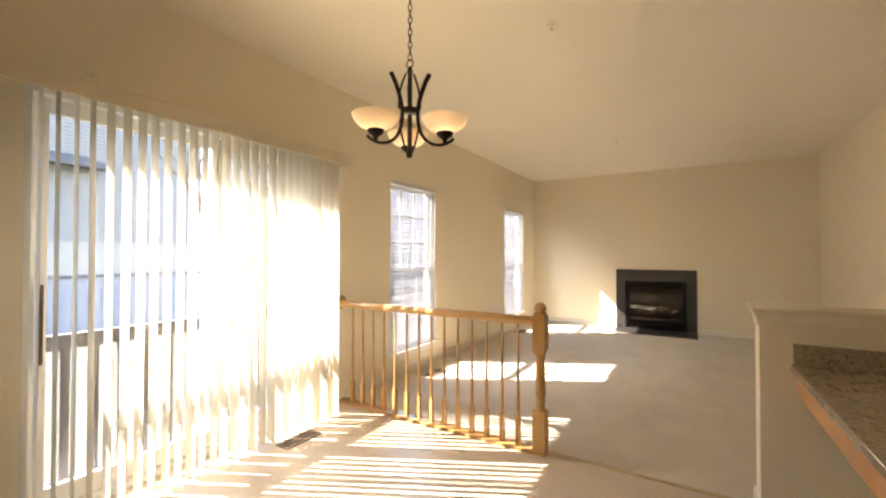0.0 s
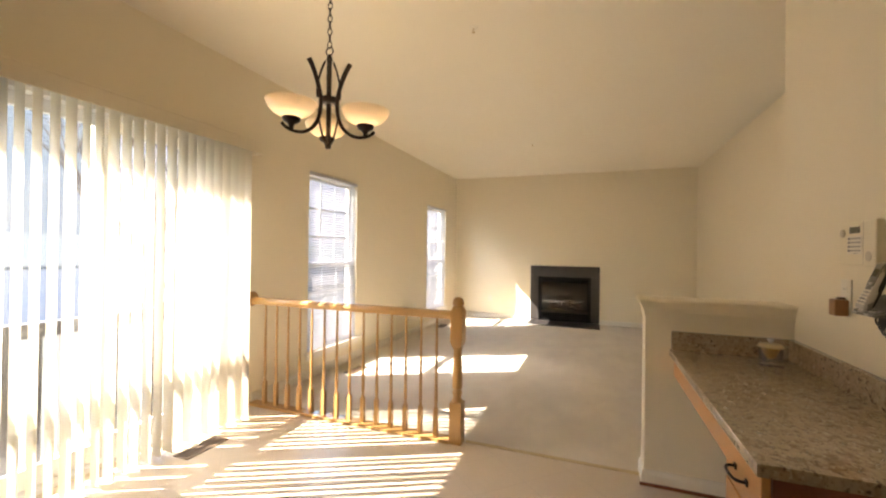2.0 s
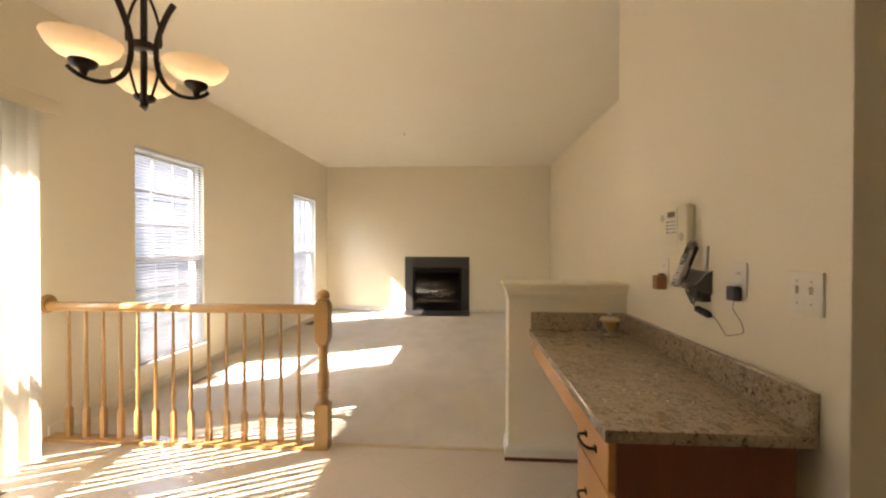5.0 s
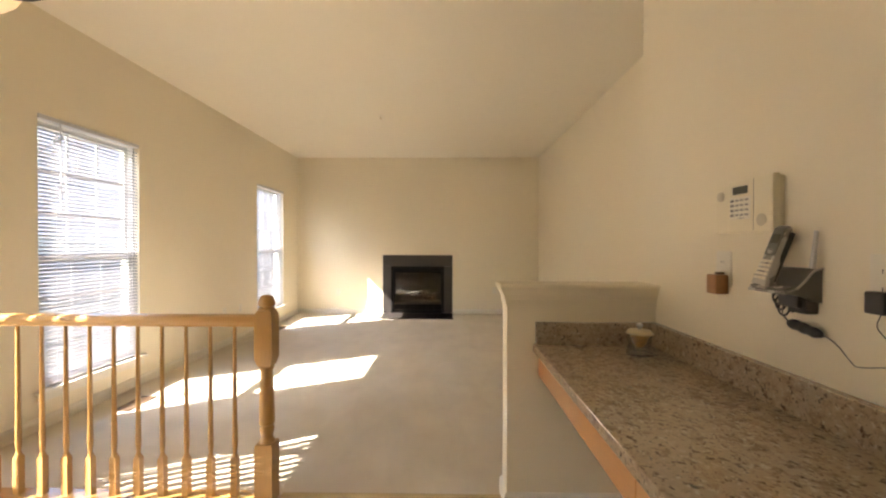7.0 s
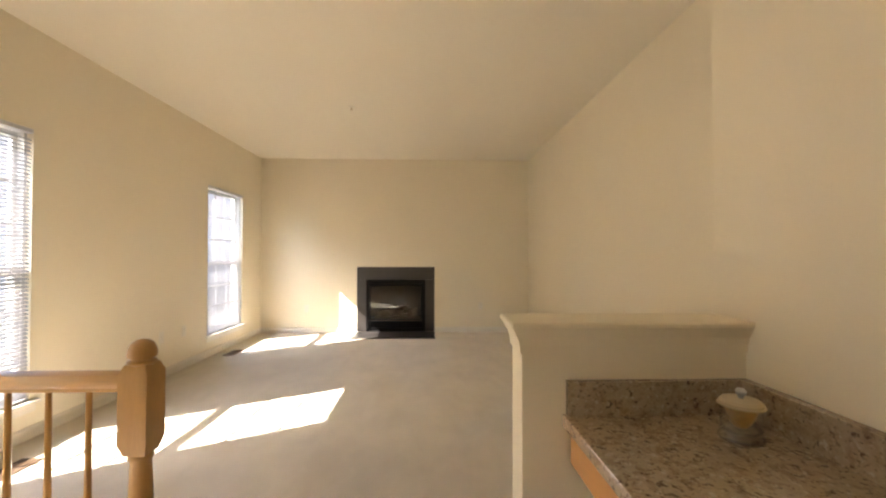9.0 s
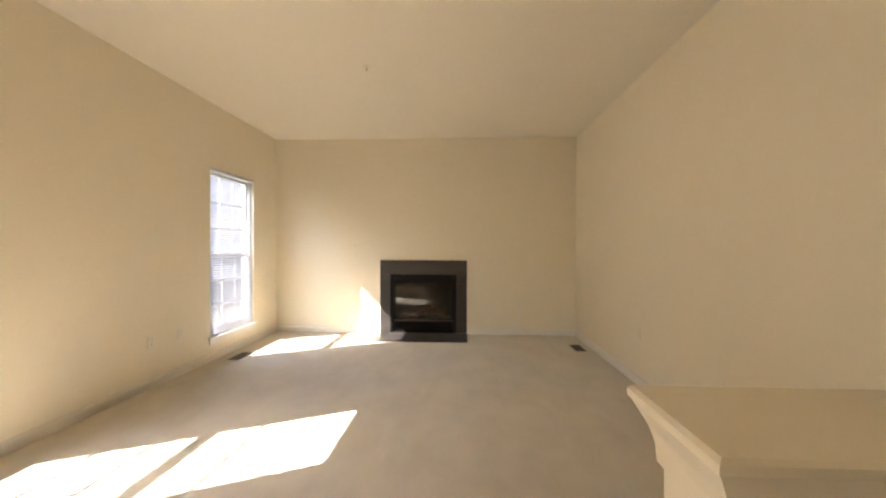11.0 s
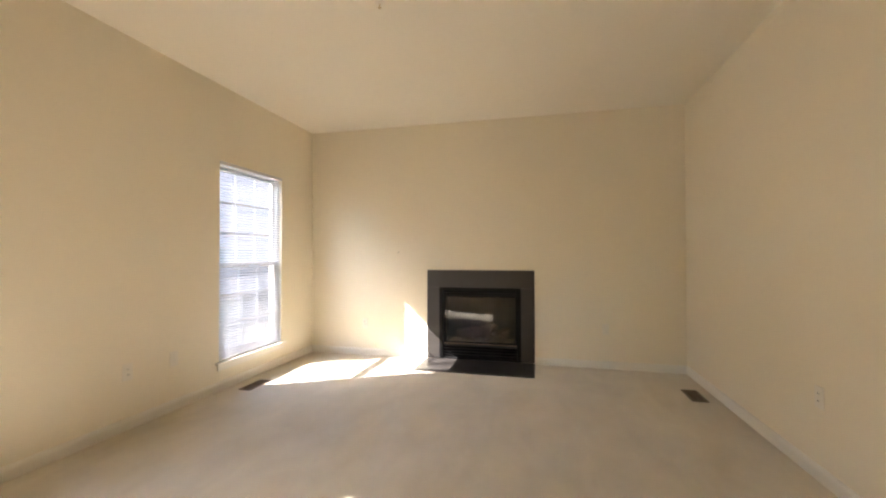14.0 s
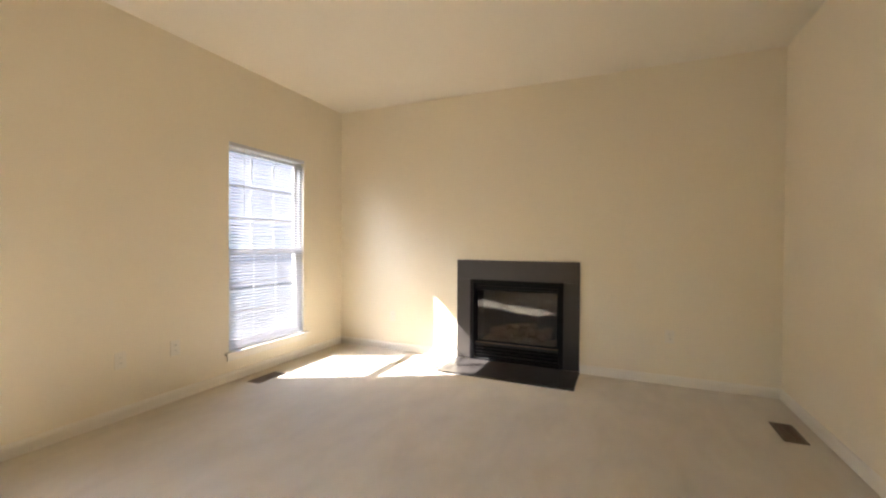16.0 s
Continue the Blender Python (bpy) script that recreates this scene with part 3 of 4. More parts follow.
def candy_jar():
    j = thing("candy_jar", (0.905, 2.47, CZ), "small clear glass jar of sweets with amber glass lid", "jar")
    bm = lathe(bmesh.new(), ((0.044, 0.0), (0.049, 0.003), (0.049, 0.010), (0.044, 0.018), (0.044, 0.035), (0.046, 0.06), (0.046, 0.082), (0.044, 0.082), (0.044, 0.060), (0.041, 0.036), (0.040, 0.022), (0.0, 0.014)), steps=32)
    g = part("jar_body", bm, JARGLASS, j, smooth=True)
    bm = lathe(bmesh.new(), ((0.0, 0.030), (0.012, 0.031), (0.020, 0.038), (0.027, 0.052), (0.034, 0.070), (0.037, 0.081), (0.0, 0.083)), steps=24)
    for v in bm.verts:
        v.co += v.co.normalized() * 0.004 * noise.noise(v.co * 90)
    part("sweets", bm, CANDY, j, "orange wrapped sweets", smooth=True)
    bm = lathe(bmesh.new(), ((0.0475, 0.0845), (0.0475, 0.094), (0.042, 0.100), (0.020, 0.1025), (0.0, 0.103)), steps=32)
    lid = part("lid", bm, LIDGLASS, j, "pale amber glass lid", smooth=True)
    ring = [(0.0495 * math.cos(k * math.pi / 20), 0.0495 * math.sin(k * math.pi / 20), 0.0865) for k in range(41)]
    part("lid_rim", tube(bmesh.new(), ring, 0.0022, 6), BRASS, lid, "brass lid rim", smooth=True)
    bm = lathe(bmesh.new(), ((0.006, 0.102), (0.006, 0.108), (0.012, 0.114), (0.013, 0.120), (0.008, 0.127), (0.0, 0.128)), steps=20)
    part("knob", bm, KNOB, lid, "clear glass knob", smooth=True)


candy_jar()


# ---- fireplace ----
def fireplace():
    f = thing("fireplace", (-0.405, N, 0), "gas fireplace with dark slate surround and glass front", "fireplace")
    a, b, top = -0.605, 0.605, 1.022
    ia, ib, it = -0.46, 0.46, 0.825
    tiles = ((a, ia, 0.016, it), (ib, b, 0.016, it), (a, b, it + 0.0006, top))
    for q in tiles:
        part("surround_slab", B(q[0], q[1], -0.016, -0.001, q[2], q[3], bevel=0.0012), SLATE, f)
    for q in ((a, a + 0.118), (a + 0.1188, b)):
        part("hearth_slab", B(q[0], q[1], -0.505, -0.0165, 0.001, 0.014, bevel=0.0012), SLATE, f)
    part("hearth_edge", B(a - 0.004, b + 0.004, -0.510, -0.001, 0.0005, 0.010, bevel=0.001), SLATE, f)
    # firebox lining
    d1 = 0.42
    for q in ((ia, ia + 0.01, 0.005, d1, 0.002, it), (ib - 0.01, ib, 0.005, d1, 0.002, it), (ia + 0.01, ib - 0.01, d1 - 0.01, d1, 0.002, it), (ia + 0.01, ib - 0.01, 0.0, d1 - 0.01, it - 0.01, it), (ia + 0.01, ib - 0.01, 0.0, d1 - 0.01, 0.17, 0.18), (ia + 0.01, ib - 0.01, 0.0, d1 - 0.01, 0.002, 0.012)):
        part("firebox_panel", B(*q), BRICK, f, "dark firebox lining")
    # black metal face
    bm = bmesh.new()
    y0, y1 = -0.024, 0.055
    box(bm, ia, ia + 0.045, y0, y1, 0.016, it, bevel=0.003)
    box(bm, ib - 0.045, ib, y0, y1, 0.016, it, bevel=0.003)
    box(bm, ia + 0.045, ib - 0.045, y0, y1, it - 0.035, it, bevel=0.003)
    box(bm, ia + 0.045, ib - 0.045, y0, y1, 0.016, 0.030, bevel=0.003)
    face = part("metal_face", bm, BLACK, f, "black painted metal face")
    bm = bmesh.new()
    g0, g1, gz0, gz1 = ia + 0.062, ib - 0.062, 0.205, 0.715
    box(bm, ia + 0.046, g0, 0.026, 0.050, 0.185, 0.735, bevel=0.003)
    box(bm, g1, ib - 0.046, 0.026, 0.050, 0.185, 0.735, bevel=0.003)
    box(bm, g0, g1, 0.026, 0.050, gz1, 0.735, bevel=0.003)
    box(bm, g0, g1, 0.026, 0.050, 0.185, gz0, bevel=0.003)
    fr = part("glass_frame", bm, BLACK, f)
    part("glass_front", B(g0 - 0.002, g1 + 0.002, 0.036, 0.040, gz0 - 0.002, gz1 + 0.002), FIREGLASS, f)
    lou = part("louvre", B(ia + 0.047, ib - 0.047, -0.004, 0.0, -0.013, 0.013, bevel=0.0012), BLACK, f)
    zs = [0.052, 0.084, 0.116, 0.148]
    for i, z in enumerate(zs + [0.752, 0.778]):
        m = pose(0, 0.002, z, 40, 0, 0)
        if i == 0:
            lou.matrix_local = m
        else:
            again(lou, f, m)
    part("trim_bar", B(ia + 0.05, ib - 0.05, 0.012, 0.0255, 0.178, 0.190, bevel=0.002), VENT, f, "thin brassy trim bar")
    # logs on an ember bed
    bm = bmesh.new()
    bmesh.ops.create_grid(bm, x_segments=36, y_segments=12, size=1.0)
    for v in bm.verts:
        v.co = Vector((v.co.x * 0.37, 0.20 + v.co.y * 0.13, 0.20 + 0.02 * noise.noise(v.co * 14)))
    part("ember_bed", bm, EMBER, f, "ashen ember bed")
    for (p, q, r) in (((-0.30, 0.25, 0.26), (0.30, 0.27, 0.27), 0.055), ((-0.24, 0.12, 0.245), (0.05, 0.20, 0.29), 0.042), ((0.02, 0.21, 0.30), (0.28, 0.11, 0.25), 0.040), ((-0.12, 0.15, 0.33), (0.16, 0.22, 0.36), 0.034), ((-0.10, 0.10, 0.225), (-0.02, 0.20, 0.345), 0.026), ((0.22, 0.13, 0.30), (0.31, 0.22, 0.33), 0.030), ((0.05, 0.10, 0.22), (0.12, 0.17, 0.33), 0.022)):
        n = 12
        pts = [Vector(p).lerp(Vector(q), i / n) + Vector((0, 0.012 * math.sin(i * 1.7 + p[0] * 9), 0.010 * math.sin(i * 1.1))) for i in range(n + 1)]
        bm = tube(bmesh.new(), pts, [r * (0.85 + 0.22 * noise.noise(Vector((i * 0.8, p[0] * 7, 1)))) for i in range(n + 1)], 12)
        part("log", bm, LOG, f, "cracked ceramic log", smooth=True)


fireplace()


# ---- chandelier ----
CHX, CHY, CHZ = -1.098, 1.799, 1.757
def chandelier():
    c = thing("chandelier", Matrix.Translation((CHX, CHY, CHZ)) @ Matrix.Scale(1.12, 4), "dark bronze chandelier with three amber glass bowls", "chandelier")
    top = (H - CHZ) / 1.12
    bm = lathe(bmesh.new(), ((0.006, 0.0), (0.014, 0.006), (0.011, 0.016), (0.017, 0.026), (0.010, 0.036), (0.0105, 0.20), (0.016, 0.206), (0.016, 0.226), (0.0105, 0.232), (0.0105, 0.385), (0.014, 0.39), (0.010, 0.405), (0.004, 0.415)), steps=20)
    part("stem", bm, BRONZE, c, smooth=True)
    part("hub", lathe(bmesh.new(), ((0.020, 0.196), (0.034, 0.200), (0.036, 0.212), (0.034, 0.224), (0.020, 0.228)), steps=24), BRONZE, c, smooth=True)
    angles = (129, 9, 249)
    for i, deg in enumerate(angles):
        m = pose(0, 0, 0, 0, 0, deg)
        pts = curve_points([(0.098, 0, 0.364), (0.074, 0, 0.322), (0.050, 0, 0.258), (0.040, 0, 0.205), (0.045, 0, 0.14), (0.070, 0, 0.085), (0.115, 0, 0.050), (0.165, 0, 0.043), (0.200, 0, 0.054), (0.213, 0, 0.066)], 63)
        rad = [0.0112 - 0.0046 * min(1.0, k / 48) for k in range(len(pts))]
        arm = part("arm", tube(bmesh.new(), pts, rad, 10, flat=0.85), BRONZE, c, smooth=True)
        arm.matrix_local = m
        cup = part("socket_cup", lathe(bmesh.new(), ((0.008, 0.045), (0.011, 0.062), (0.016, 0.069), (0.030, 0.077), (0.037, 0.088), (0.036, 0.094), (0.0, 0.097)), (0.172, 0, 0), 24), BRONZE, c, smooth=True)
        cup.matrix_local = m
        prof = ((0.026, 0.0975), (0.046, 0.101), (0.070, 0.112), (0.088, 0.130), (0.098, 0.150), (0.101, 0.158), (0.098, 0.158), (0.095, 0.150), (0.085, 0.132), (0.068, 0.116), (0.045, 0.105), (0.026, 0.1015))
        bowl = part("shade", lathe(bmesh.new(), prof, (0.172, 0, 0), 40), SHADE, c, "amber alabaster glass bowl", smooth=True)
        bowl.matrix_local = m
        bulb = part("bulb", lathe(bmesh.new(), ((0.012, 0.100), (0.014, 0.112), (0.022, 0.124), (0.025, 0.136), (0.020, 0.149), (0.010, 0.156), (0.0, 0.157)), (0.172, 0, 0), 18), BULB, c, "glowing frosted bulb", smooth=True)
        bulb.matrix_local = m
    for deg in (69, 189, 309):
        upper = curve_points([(0.020, 0, 0.388), (0.038, 0, 0.350), (0.052, 0, 0.300), (0.057, 0, 0.255), (0.055, 0, 0.232)], 36)
        lower = curve_points([(0.050, 0, 0.180), (0.044, 0, 0.125), (0.028, 0, 0.062), (0.012, 0, 0.022)], 30)
        for line in (upper, lower):
            o = part("inner_strap", tube(bmesh.new(), line, 0.0046, 8), BRONZE, c, smooth=True)
            o.matrix_local = pose(0, 0, 0, 0, 0, deg)
    ring = [(0.018 * math.cos(k * math.pi / 12), 0, 0.428 + 0.018 * math.sin(k * math.pi / 12)) for k in range(25)]
    part("loop", tube(bmesh.new(), ring, 0.0028, 6), BRONZE, c, smooth=True)
    link, n = None, 0
    z = 0.444
    pts = [(0.009 * math.cos(t), 0, 0.017 * math.sin(t)) for t in [k * math.pi / 10 for k in range(21)]]
    while z < top - 0.05:
        m = pose(0, 0, z + 0.014, 0, 0, 90 * (n % 2) + 20)
        if link is None:
            link = part("chain_link", tube(bmesh.new(), pts, 0.0022, 6), BRONZE, c, smooth=True)
            link.matrix_local = m
        else:
            again(link, c, m)
        z += 0.0285
        n += 1
    part("canopy", lathe(bmesh.new(), ((0.008, top - 0.055), (0.020, top - 0.045), (0.050, top - 0.020), (0.062, top - 0.004), (0.062, top - 0.0005)), steps=32), BRONZE, c, smooth=True)


BULB = mat("bulb_glass", (0.9, 0.85, 0.75), 0.4, vary=0.02, bump=0)
BULB.node_tree.nodes["Principled BSDF"].inputs["Emission Color"].default_value = (1.0, 0.86, 0.66, 1)
BULB.node_tree.nodes["Principled BSDF"].inputs["Emission Strength"].default_value = 3.0
chandelier()


# ---- things on the walls, ceiling and floor ----
def ceiling_sprinkler(x, y):
    s = thing("ceiling_sprinkler", (x, y, H), "small pendent fire sprinkler in the ceiling", "sprinkler", "ceiling sprinklers")
    part("escutcheon", lathe(bmesh.new(), ((0.006, -0.010), (0.022, -0.007), (0.030, -0.003), (0.031, -0.0005)), steps=20), IVORY, s, smooth=True)
    part("frame_arms", lathe(bmesh.new(), ((0.0, -0.036), (0.012, -0.036), (0.012, -0.034), (0.004, -0.032), (0.005, -0.012)), steps=14), BRASS, s, smooth=True)


ceiling_sprinkler(-0.62, 2.645)
ceiling_sprinkler(-0.67, 5.58)


def floor_vent(name, at, turn):
    """A pressed-metal floor register, 0.27 by 0.12 m, lying in the floor."""
    v = thing(name, pose(*at, 0, 0, turn), "dark brown metal floor vent with slots", "vent", "floor vents")
    bm = bmesh.new()
    L, Wd = 0.145, 0.062
    for q in ((-L, L, -Wd, -Wd + 0.018), (-L, L, Wd - 0.018, Wd), (-L, -L + 0.018, -Wd + 0.018, Wd - 0.018), (L - 0.018, L, -Wd + 0.018, Wd - 0.018), (-L + 0.018, L - 0.018, -0.004, 0.004)):
        box(bm, *q, 0.0, 0.006, bevel=0.0015)
    part("rim", bm, VENT, v)
    part("backing", B(-L + 0.01, L - 0.01, -Wd + 0.01, Wd - 0.01, 0.0003, 0.001), DARK, v)
    s = part("slat", B(-0.0028, 0.0028, -Wd + 0.018, Wd - 0.018, 0.001, 0.005), VENT, v)
    for i in range(17):
        m = pose(-L + 0.032 + i * 0.0142, 0, 0)
        if i == 0:
            s.matrix_local = m
        else:
            again(s, v, m)


floor_vent("floor_vent", (-2.19, 2.02, -0.004), 90)
floor_vent("floor_vent", (-2.215, 3.82, 0.0), 90)
floor_vent("floor_vent", (-2.29, 6.555, 0.0), 90)
floor_vent("floor_vent", (1.52, 7.15, 0.0), 90)


def wall_plate(name, m, label, kind="outlet", gangs=1):
    """A cover plate; m puts its back at the wall, its face towards local -y."""
    w = 0.035 if gangs == 1 else 0.058
    p = thing(name, m, label, kind, kind + " plates")
    part("plate", B(-w, w, -0.006, -0.0005, -0.057, 0.057, bevel=0.002), IVORY, p)
    for g in range(gangs):
        cx = (g - (gangs - 1) / 2) * 0.046
        if kind == "switch":
            part("toggle", B(cx - 0.005, cx + 0.005, -0.016, -0.0062, -0.004, 0.016, bevel=0.0015), IVORY, p)
            for z in (-0.030, 0.030):
                part("screw", B(cx - 0.003, cx + 0.003, -0.0072, -0.0062, z - 0.003, z + 0.003, bevel=0.0005), SILVER, p)
        else:
            for z in (-0.02, 0.02):
                soc = part("socket", B(cx - 0.016, cx + 0.016, -0.0078, -0.0062, z - 0.014, z + 0.014, bevel=0.001), IVORY, p)
                for dx in (-0.006, 0.006):
                    part("slot", B(cx + dx - 0.001, cx + dx + 0.001, -0.0084, -0.0079, z - 0.004, z + 0.005), DARK, soc)
    return p


wall_plate("wall_outlet", pose(W, 5.53, 0.394, 0, 0, 90), "ivory wall outlet low on the window wall")
wall_plate("wall_outlet", pose(W, 5.89, 0.394, 0, 0, 90), "ivory wall outlet low on the window wall")
wall_plate("wall_outlet", pose(0.925, N, 0.41, 0, 0, 0), "ivory wall outlet beside the fireplace")
wall_plate("wall_outlet", pose(EK, 1.692, 1.118, 0, 0, -90), "ivory wall outlet above the desk")
wall_plate("wall_outlet", pose(EK, 2.198, 1.118, 0, 0, -90), "ivory wall outlet above the desk")
wall_plate("wall_outlet", pose(-1.79, N, 0.375, 0, 0, 0), "ivory wall outlet near the window corner")
wall_plate("wall_outlet", pose(E, 5.87, 0.44, 0, 0, -90), "ivory wall outlet on the long wall")
wall_plate("light_switch", pose(EK, 1.432, 1.105, 0, 0, -90), "ivory double light switch plate", "switch", 2)


def alarm_keypad():
    """Local x runs along the wall towards the kitchen, -y out of it."""
    k = thing("alarm_keypad", pose(EK, 2.092, 1.313, 0, 0, -90), "cream alarm keypad with small display and buttons", "keypad")
    part("backplate", B(-0.136, 0.133, -0.014, -0.0005, -0.080, 0.076, bevel=0.004), CREAM, k)
    part("housing", B(0.0665, 0.137, -0.036, -0.0142, -0.083, 0.082, bevel=0.006), CREAM, k)
    pan = part("button_panel", B(-0.048, 0.066, -0.031, -0.0142, -0.081, 0.081, bevel=0.005), CREAM, k)
    part("display", B(-0.026, 0.036, -0.0325, -0.0305, 0.038, 0.062, bevel=0.0005), SCREEN, pan, "dark liquid crystal display")
    pad = part("key_field", B(-0.038, 0.050, -0.0322, -0.0308, -0.040, 0.030, bevel=0.0006), IVORY, k, "pale key field")
    but = part("button", B(-0.0066, 0.0066, -0.0342, -0.0323, -0.0030, 0.0030, bevel=0.0008), GREY, pad)
    dot = part("function_button", B(-0.0066, 0.0066, -0.0342, -0.0323, -0.0036, 0.0036, bevel=0.0008), CHARCOAL, pad)
    firsts = {}
    for r in range(4):
        for c in range(4):
            kind = dot if c == 0 else but
            m = pose(-0.027 + c * 0.0205, 0, 0.019 - r * 0.0150)
            if kind in firsts:
                again(kind, pad, m)
            else:
                kind.matrix_local = m
                firsts[kind] = True
    part("legend_bar", B(0.0, 0.024, -0.0328, -0.0323, -0.0372, -0.0350), GREY, pad)
    part("door_line", B(0.0664, 0.0676, -0.0366, -0.0362, -0.076, 0.076), VENT, k, "thin seam beside the door")
    part("lower_door_lip", B(-0.046, 0.064, -0.0335, -0.0312, -0.0745, -0.0720, bevel=0.0008), CREAM, k)
    lens = part("speaker_grille", lathe(bmesh.new(), ((0.018, 0.0), (0.018, 0.002), (0.014, 0.003), (0.0, 0.003)), steps=24), GREYGRILLE, k, smooth=True)
    lens.matrix_local = pose(0.098, -0.0362, -0.046, 90, 0, 0)
    e = part("side_sensor", lathe(bmesh.new(), ((0.016, 0.0), (0.016, 0.004), (0.012, 0.006), (0.0, 0.006)), steps=20), GREYGRILLE, k, smooth=True)
    e.matrix_local = pose(-0.106, -0.0142, 0.042, 90, 0, 0)


GREYGRILLE = mat("grille_plastic", (0.60, 0.53, 0.40), 0.5, vary=0.05, scale=12, fine=300, bump=0.1)
alarm_keypad()


def plug_in_freshener():
    p = thing("plug_in_freshener", pose(EK, 2.190, 1.066, 0, 0, -90), "brown plug-in air freshener in the wall outlet", "air freshener")
    part("body", B(-0.024, 0.024, -0.052, -0.009, -0.033, 0.031, bevel=0.006), AMBERBOX, p)
    part("cap", B(-0.010, 0.010, -0.034, -0.012, 0.0312, 0.039, bevel=0.003), VENT, p)


plug_in_freshener()


def cordless_phone():
    """Wall-mounted base and handset; local x runs along the wall towards the kitchen, -y out of it."""
    p = thing("cordless_phone", pose(EK, 1.912, 1.10, 0, 0, -90), "silver and black cordless phone on its wall base", "phone")
    bm = bmesh.new()
    box(bm, 0.004, 0.060, -0.034, -0.0005, -0.080, -0.030, bevel=0.006)
    box(bm, -0.012, 0.050, -0.046, -0.0100, -0.066, -0.030, bevel=0.008)
    part("wall_bracket", bm, DARK, p)
    # the base: a wedge that sweeps up in a curve from its lip to the wall
    rise = [(q.y, q.z) for q in curve_points([(0, -0.090, -0.024), (0, -0.066, -0.016), (0, -0.044, 0.004), (0, -0.026, 0.026), (0, -0.010, 0.034), (0, -0.0008, 0.035)], 20)]
    under = [(-0.0008, -0.050), (-0.022, -0.046), (-0.040, -0.036), (-0.068, -0.030), (-0.090, -0.029)]
    bm = bmesh.new()
    sides = [[bm.verts.new((x, y, z)) for y, z in rise + under] for x in (-0.050, 0.068)]
    for i in range(len(sides[0])):
        j = (i + 1) % len(sides[0])
        bm.faces.new((sides[0][i], sides[0][j], sides[1][j], sides[1][i]))
    bm.faces.new(sides[0])
    bm.faces.new(sides[1][::-1])
    base = part("base_unit", bm, CHARCOAL, p, "black wedge-shaped base", smooth=True)
    for x in (-0.052, 0.070):
        part("edge_trim", tube(bmesh.new(), [(x, y, z + 0.001) for y, z in rise], 0.0026, 6), SILVER, base, "pale silver edge", smooth=True)
    part("lip", B(-0.053, 0.071, -0.0945, -0.0905, -0.0295, -0.0225, bevel=0.0012), SILVER, base)
    lay = pose(0, -0.078, -0.0195, 18, 0, 0)
    dial = part("button_pad", B(-0.004, 0.060, -0.010, 0.016, 0.0015, 0.0045, bevel=0.001), CHARCOAL, base, "charcoal button pad")
    dial.matrix_local = lay
    part("locator_button", lathe(bmesh.new(), ((0.010, 0.0047), (0.010, 0.0066), (0.007, 0.0078), (0.0, 0.008)), (0.030, 0.003, 0), 18), SILVER, dial, smooth=True)
    foot = part("cradle", B(-0.049, 0.002, -0.012, 0.020, 0.0012, 0.0095, bevel=0.003), SILVER, base, "silver handset cradle")
    foot.matrix_local = lay
    # the handset: slim, wider at its foot, silver rims round a dark face
    bm = bmesh.new()
    rings = []
    for z, w, d in ((-0.004, 0.0275, 0.010), (0.012, 0.0265, 0.012), (0.040, 0.0235, 0.0115), (0.090, 0.0215, 0.0105), (0.140, 0.0205, 0.010), (0.158, 0.0185, 0.009), (0.164, 0.014, 0.006)):
        rings.append([bm.verts.new((w * a, d * b, z)) for a, b in ((-1, -0.6), (-0.86, -1), (0.86, -1), (1, -0.6), (1, 0.6), (0.8, 1), (-0.8, 1), (-1, 0.6))])
    for a, b in zip(rings, rings[1:]):
        for i in range(8):
            bm.faces.new((a[i], a[(i + 1) % 8], b[(i + 1) % 8], b[i]))
    bm.faces.new(rings[0][::-1])
    bm.faces.new(rings[-1])
    hs = part("handset", bm, SILVER, p, "silver cordless handset", smooth=True)
    hs.matrix_local = pose(-0.024, -0.078, -0.010, -19, 4, 0)
    face = part("handset_face", B(-0.0175, 0.0175, -0.0128, -0.0095, 0.078, 0.156, bevel=0.001), CHARCOAL, hs, "dark handset face")
    part("display", B(-0.013, 0.013, -0.0136, -0.0129, 0.112, 0.138, bevel=0.0003), SCREEN, face, "small dark display")
    part("navigation_key", lathe(bmesh.new(), ((0.0085, 0.0), (0.0085, 0.0014), (0.005, 0.002), (0.0, 0.002)), steps=18), SILVER, face, smooth=True).matrix_local = pose(0, -0.0129, 0.090, 90, 0, 0)
    part("handset_back", B(0.002, 0.0225, 0.0, 0.0155, 0.002, 0.150, bevel=0.004), DARK, hs, "black handset back")
    key = part("key", B(-0.0056, 0.0056, -0.0136, -0.0112, -0.0036, 0.0036, bevel=0.0008), IVORY, hs)
    n = 0
    for r in range(5):
        for c in range(3):
            m = pose(-0.0138 + c * 0.0138, 0, 0.014 + r * 0.0118)
            if n == 0:
                key.matrix_local = m
            else:
                again(key, hs, m)
            n += 1
    an = tube(bmesh.new(), [(0.062, -0.020, 0.036), (0.066, -0.020, 0.075), (0.072, -0.020, 0.130)], [0.0070, 0.0056, 0.0042], 10)
    part("antenna", an, SILVER, p, "stubby silver antenna", smooth=True)
    return p


cordless_phone()


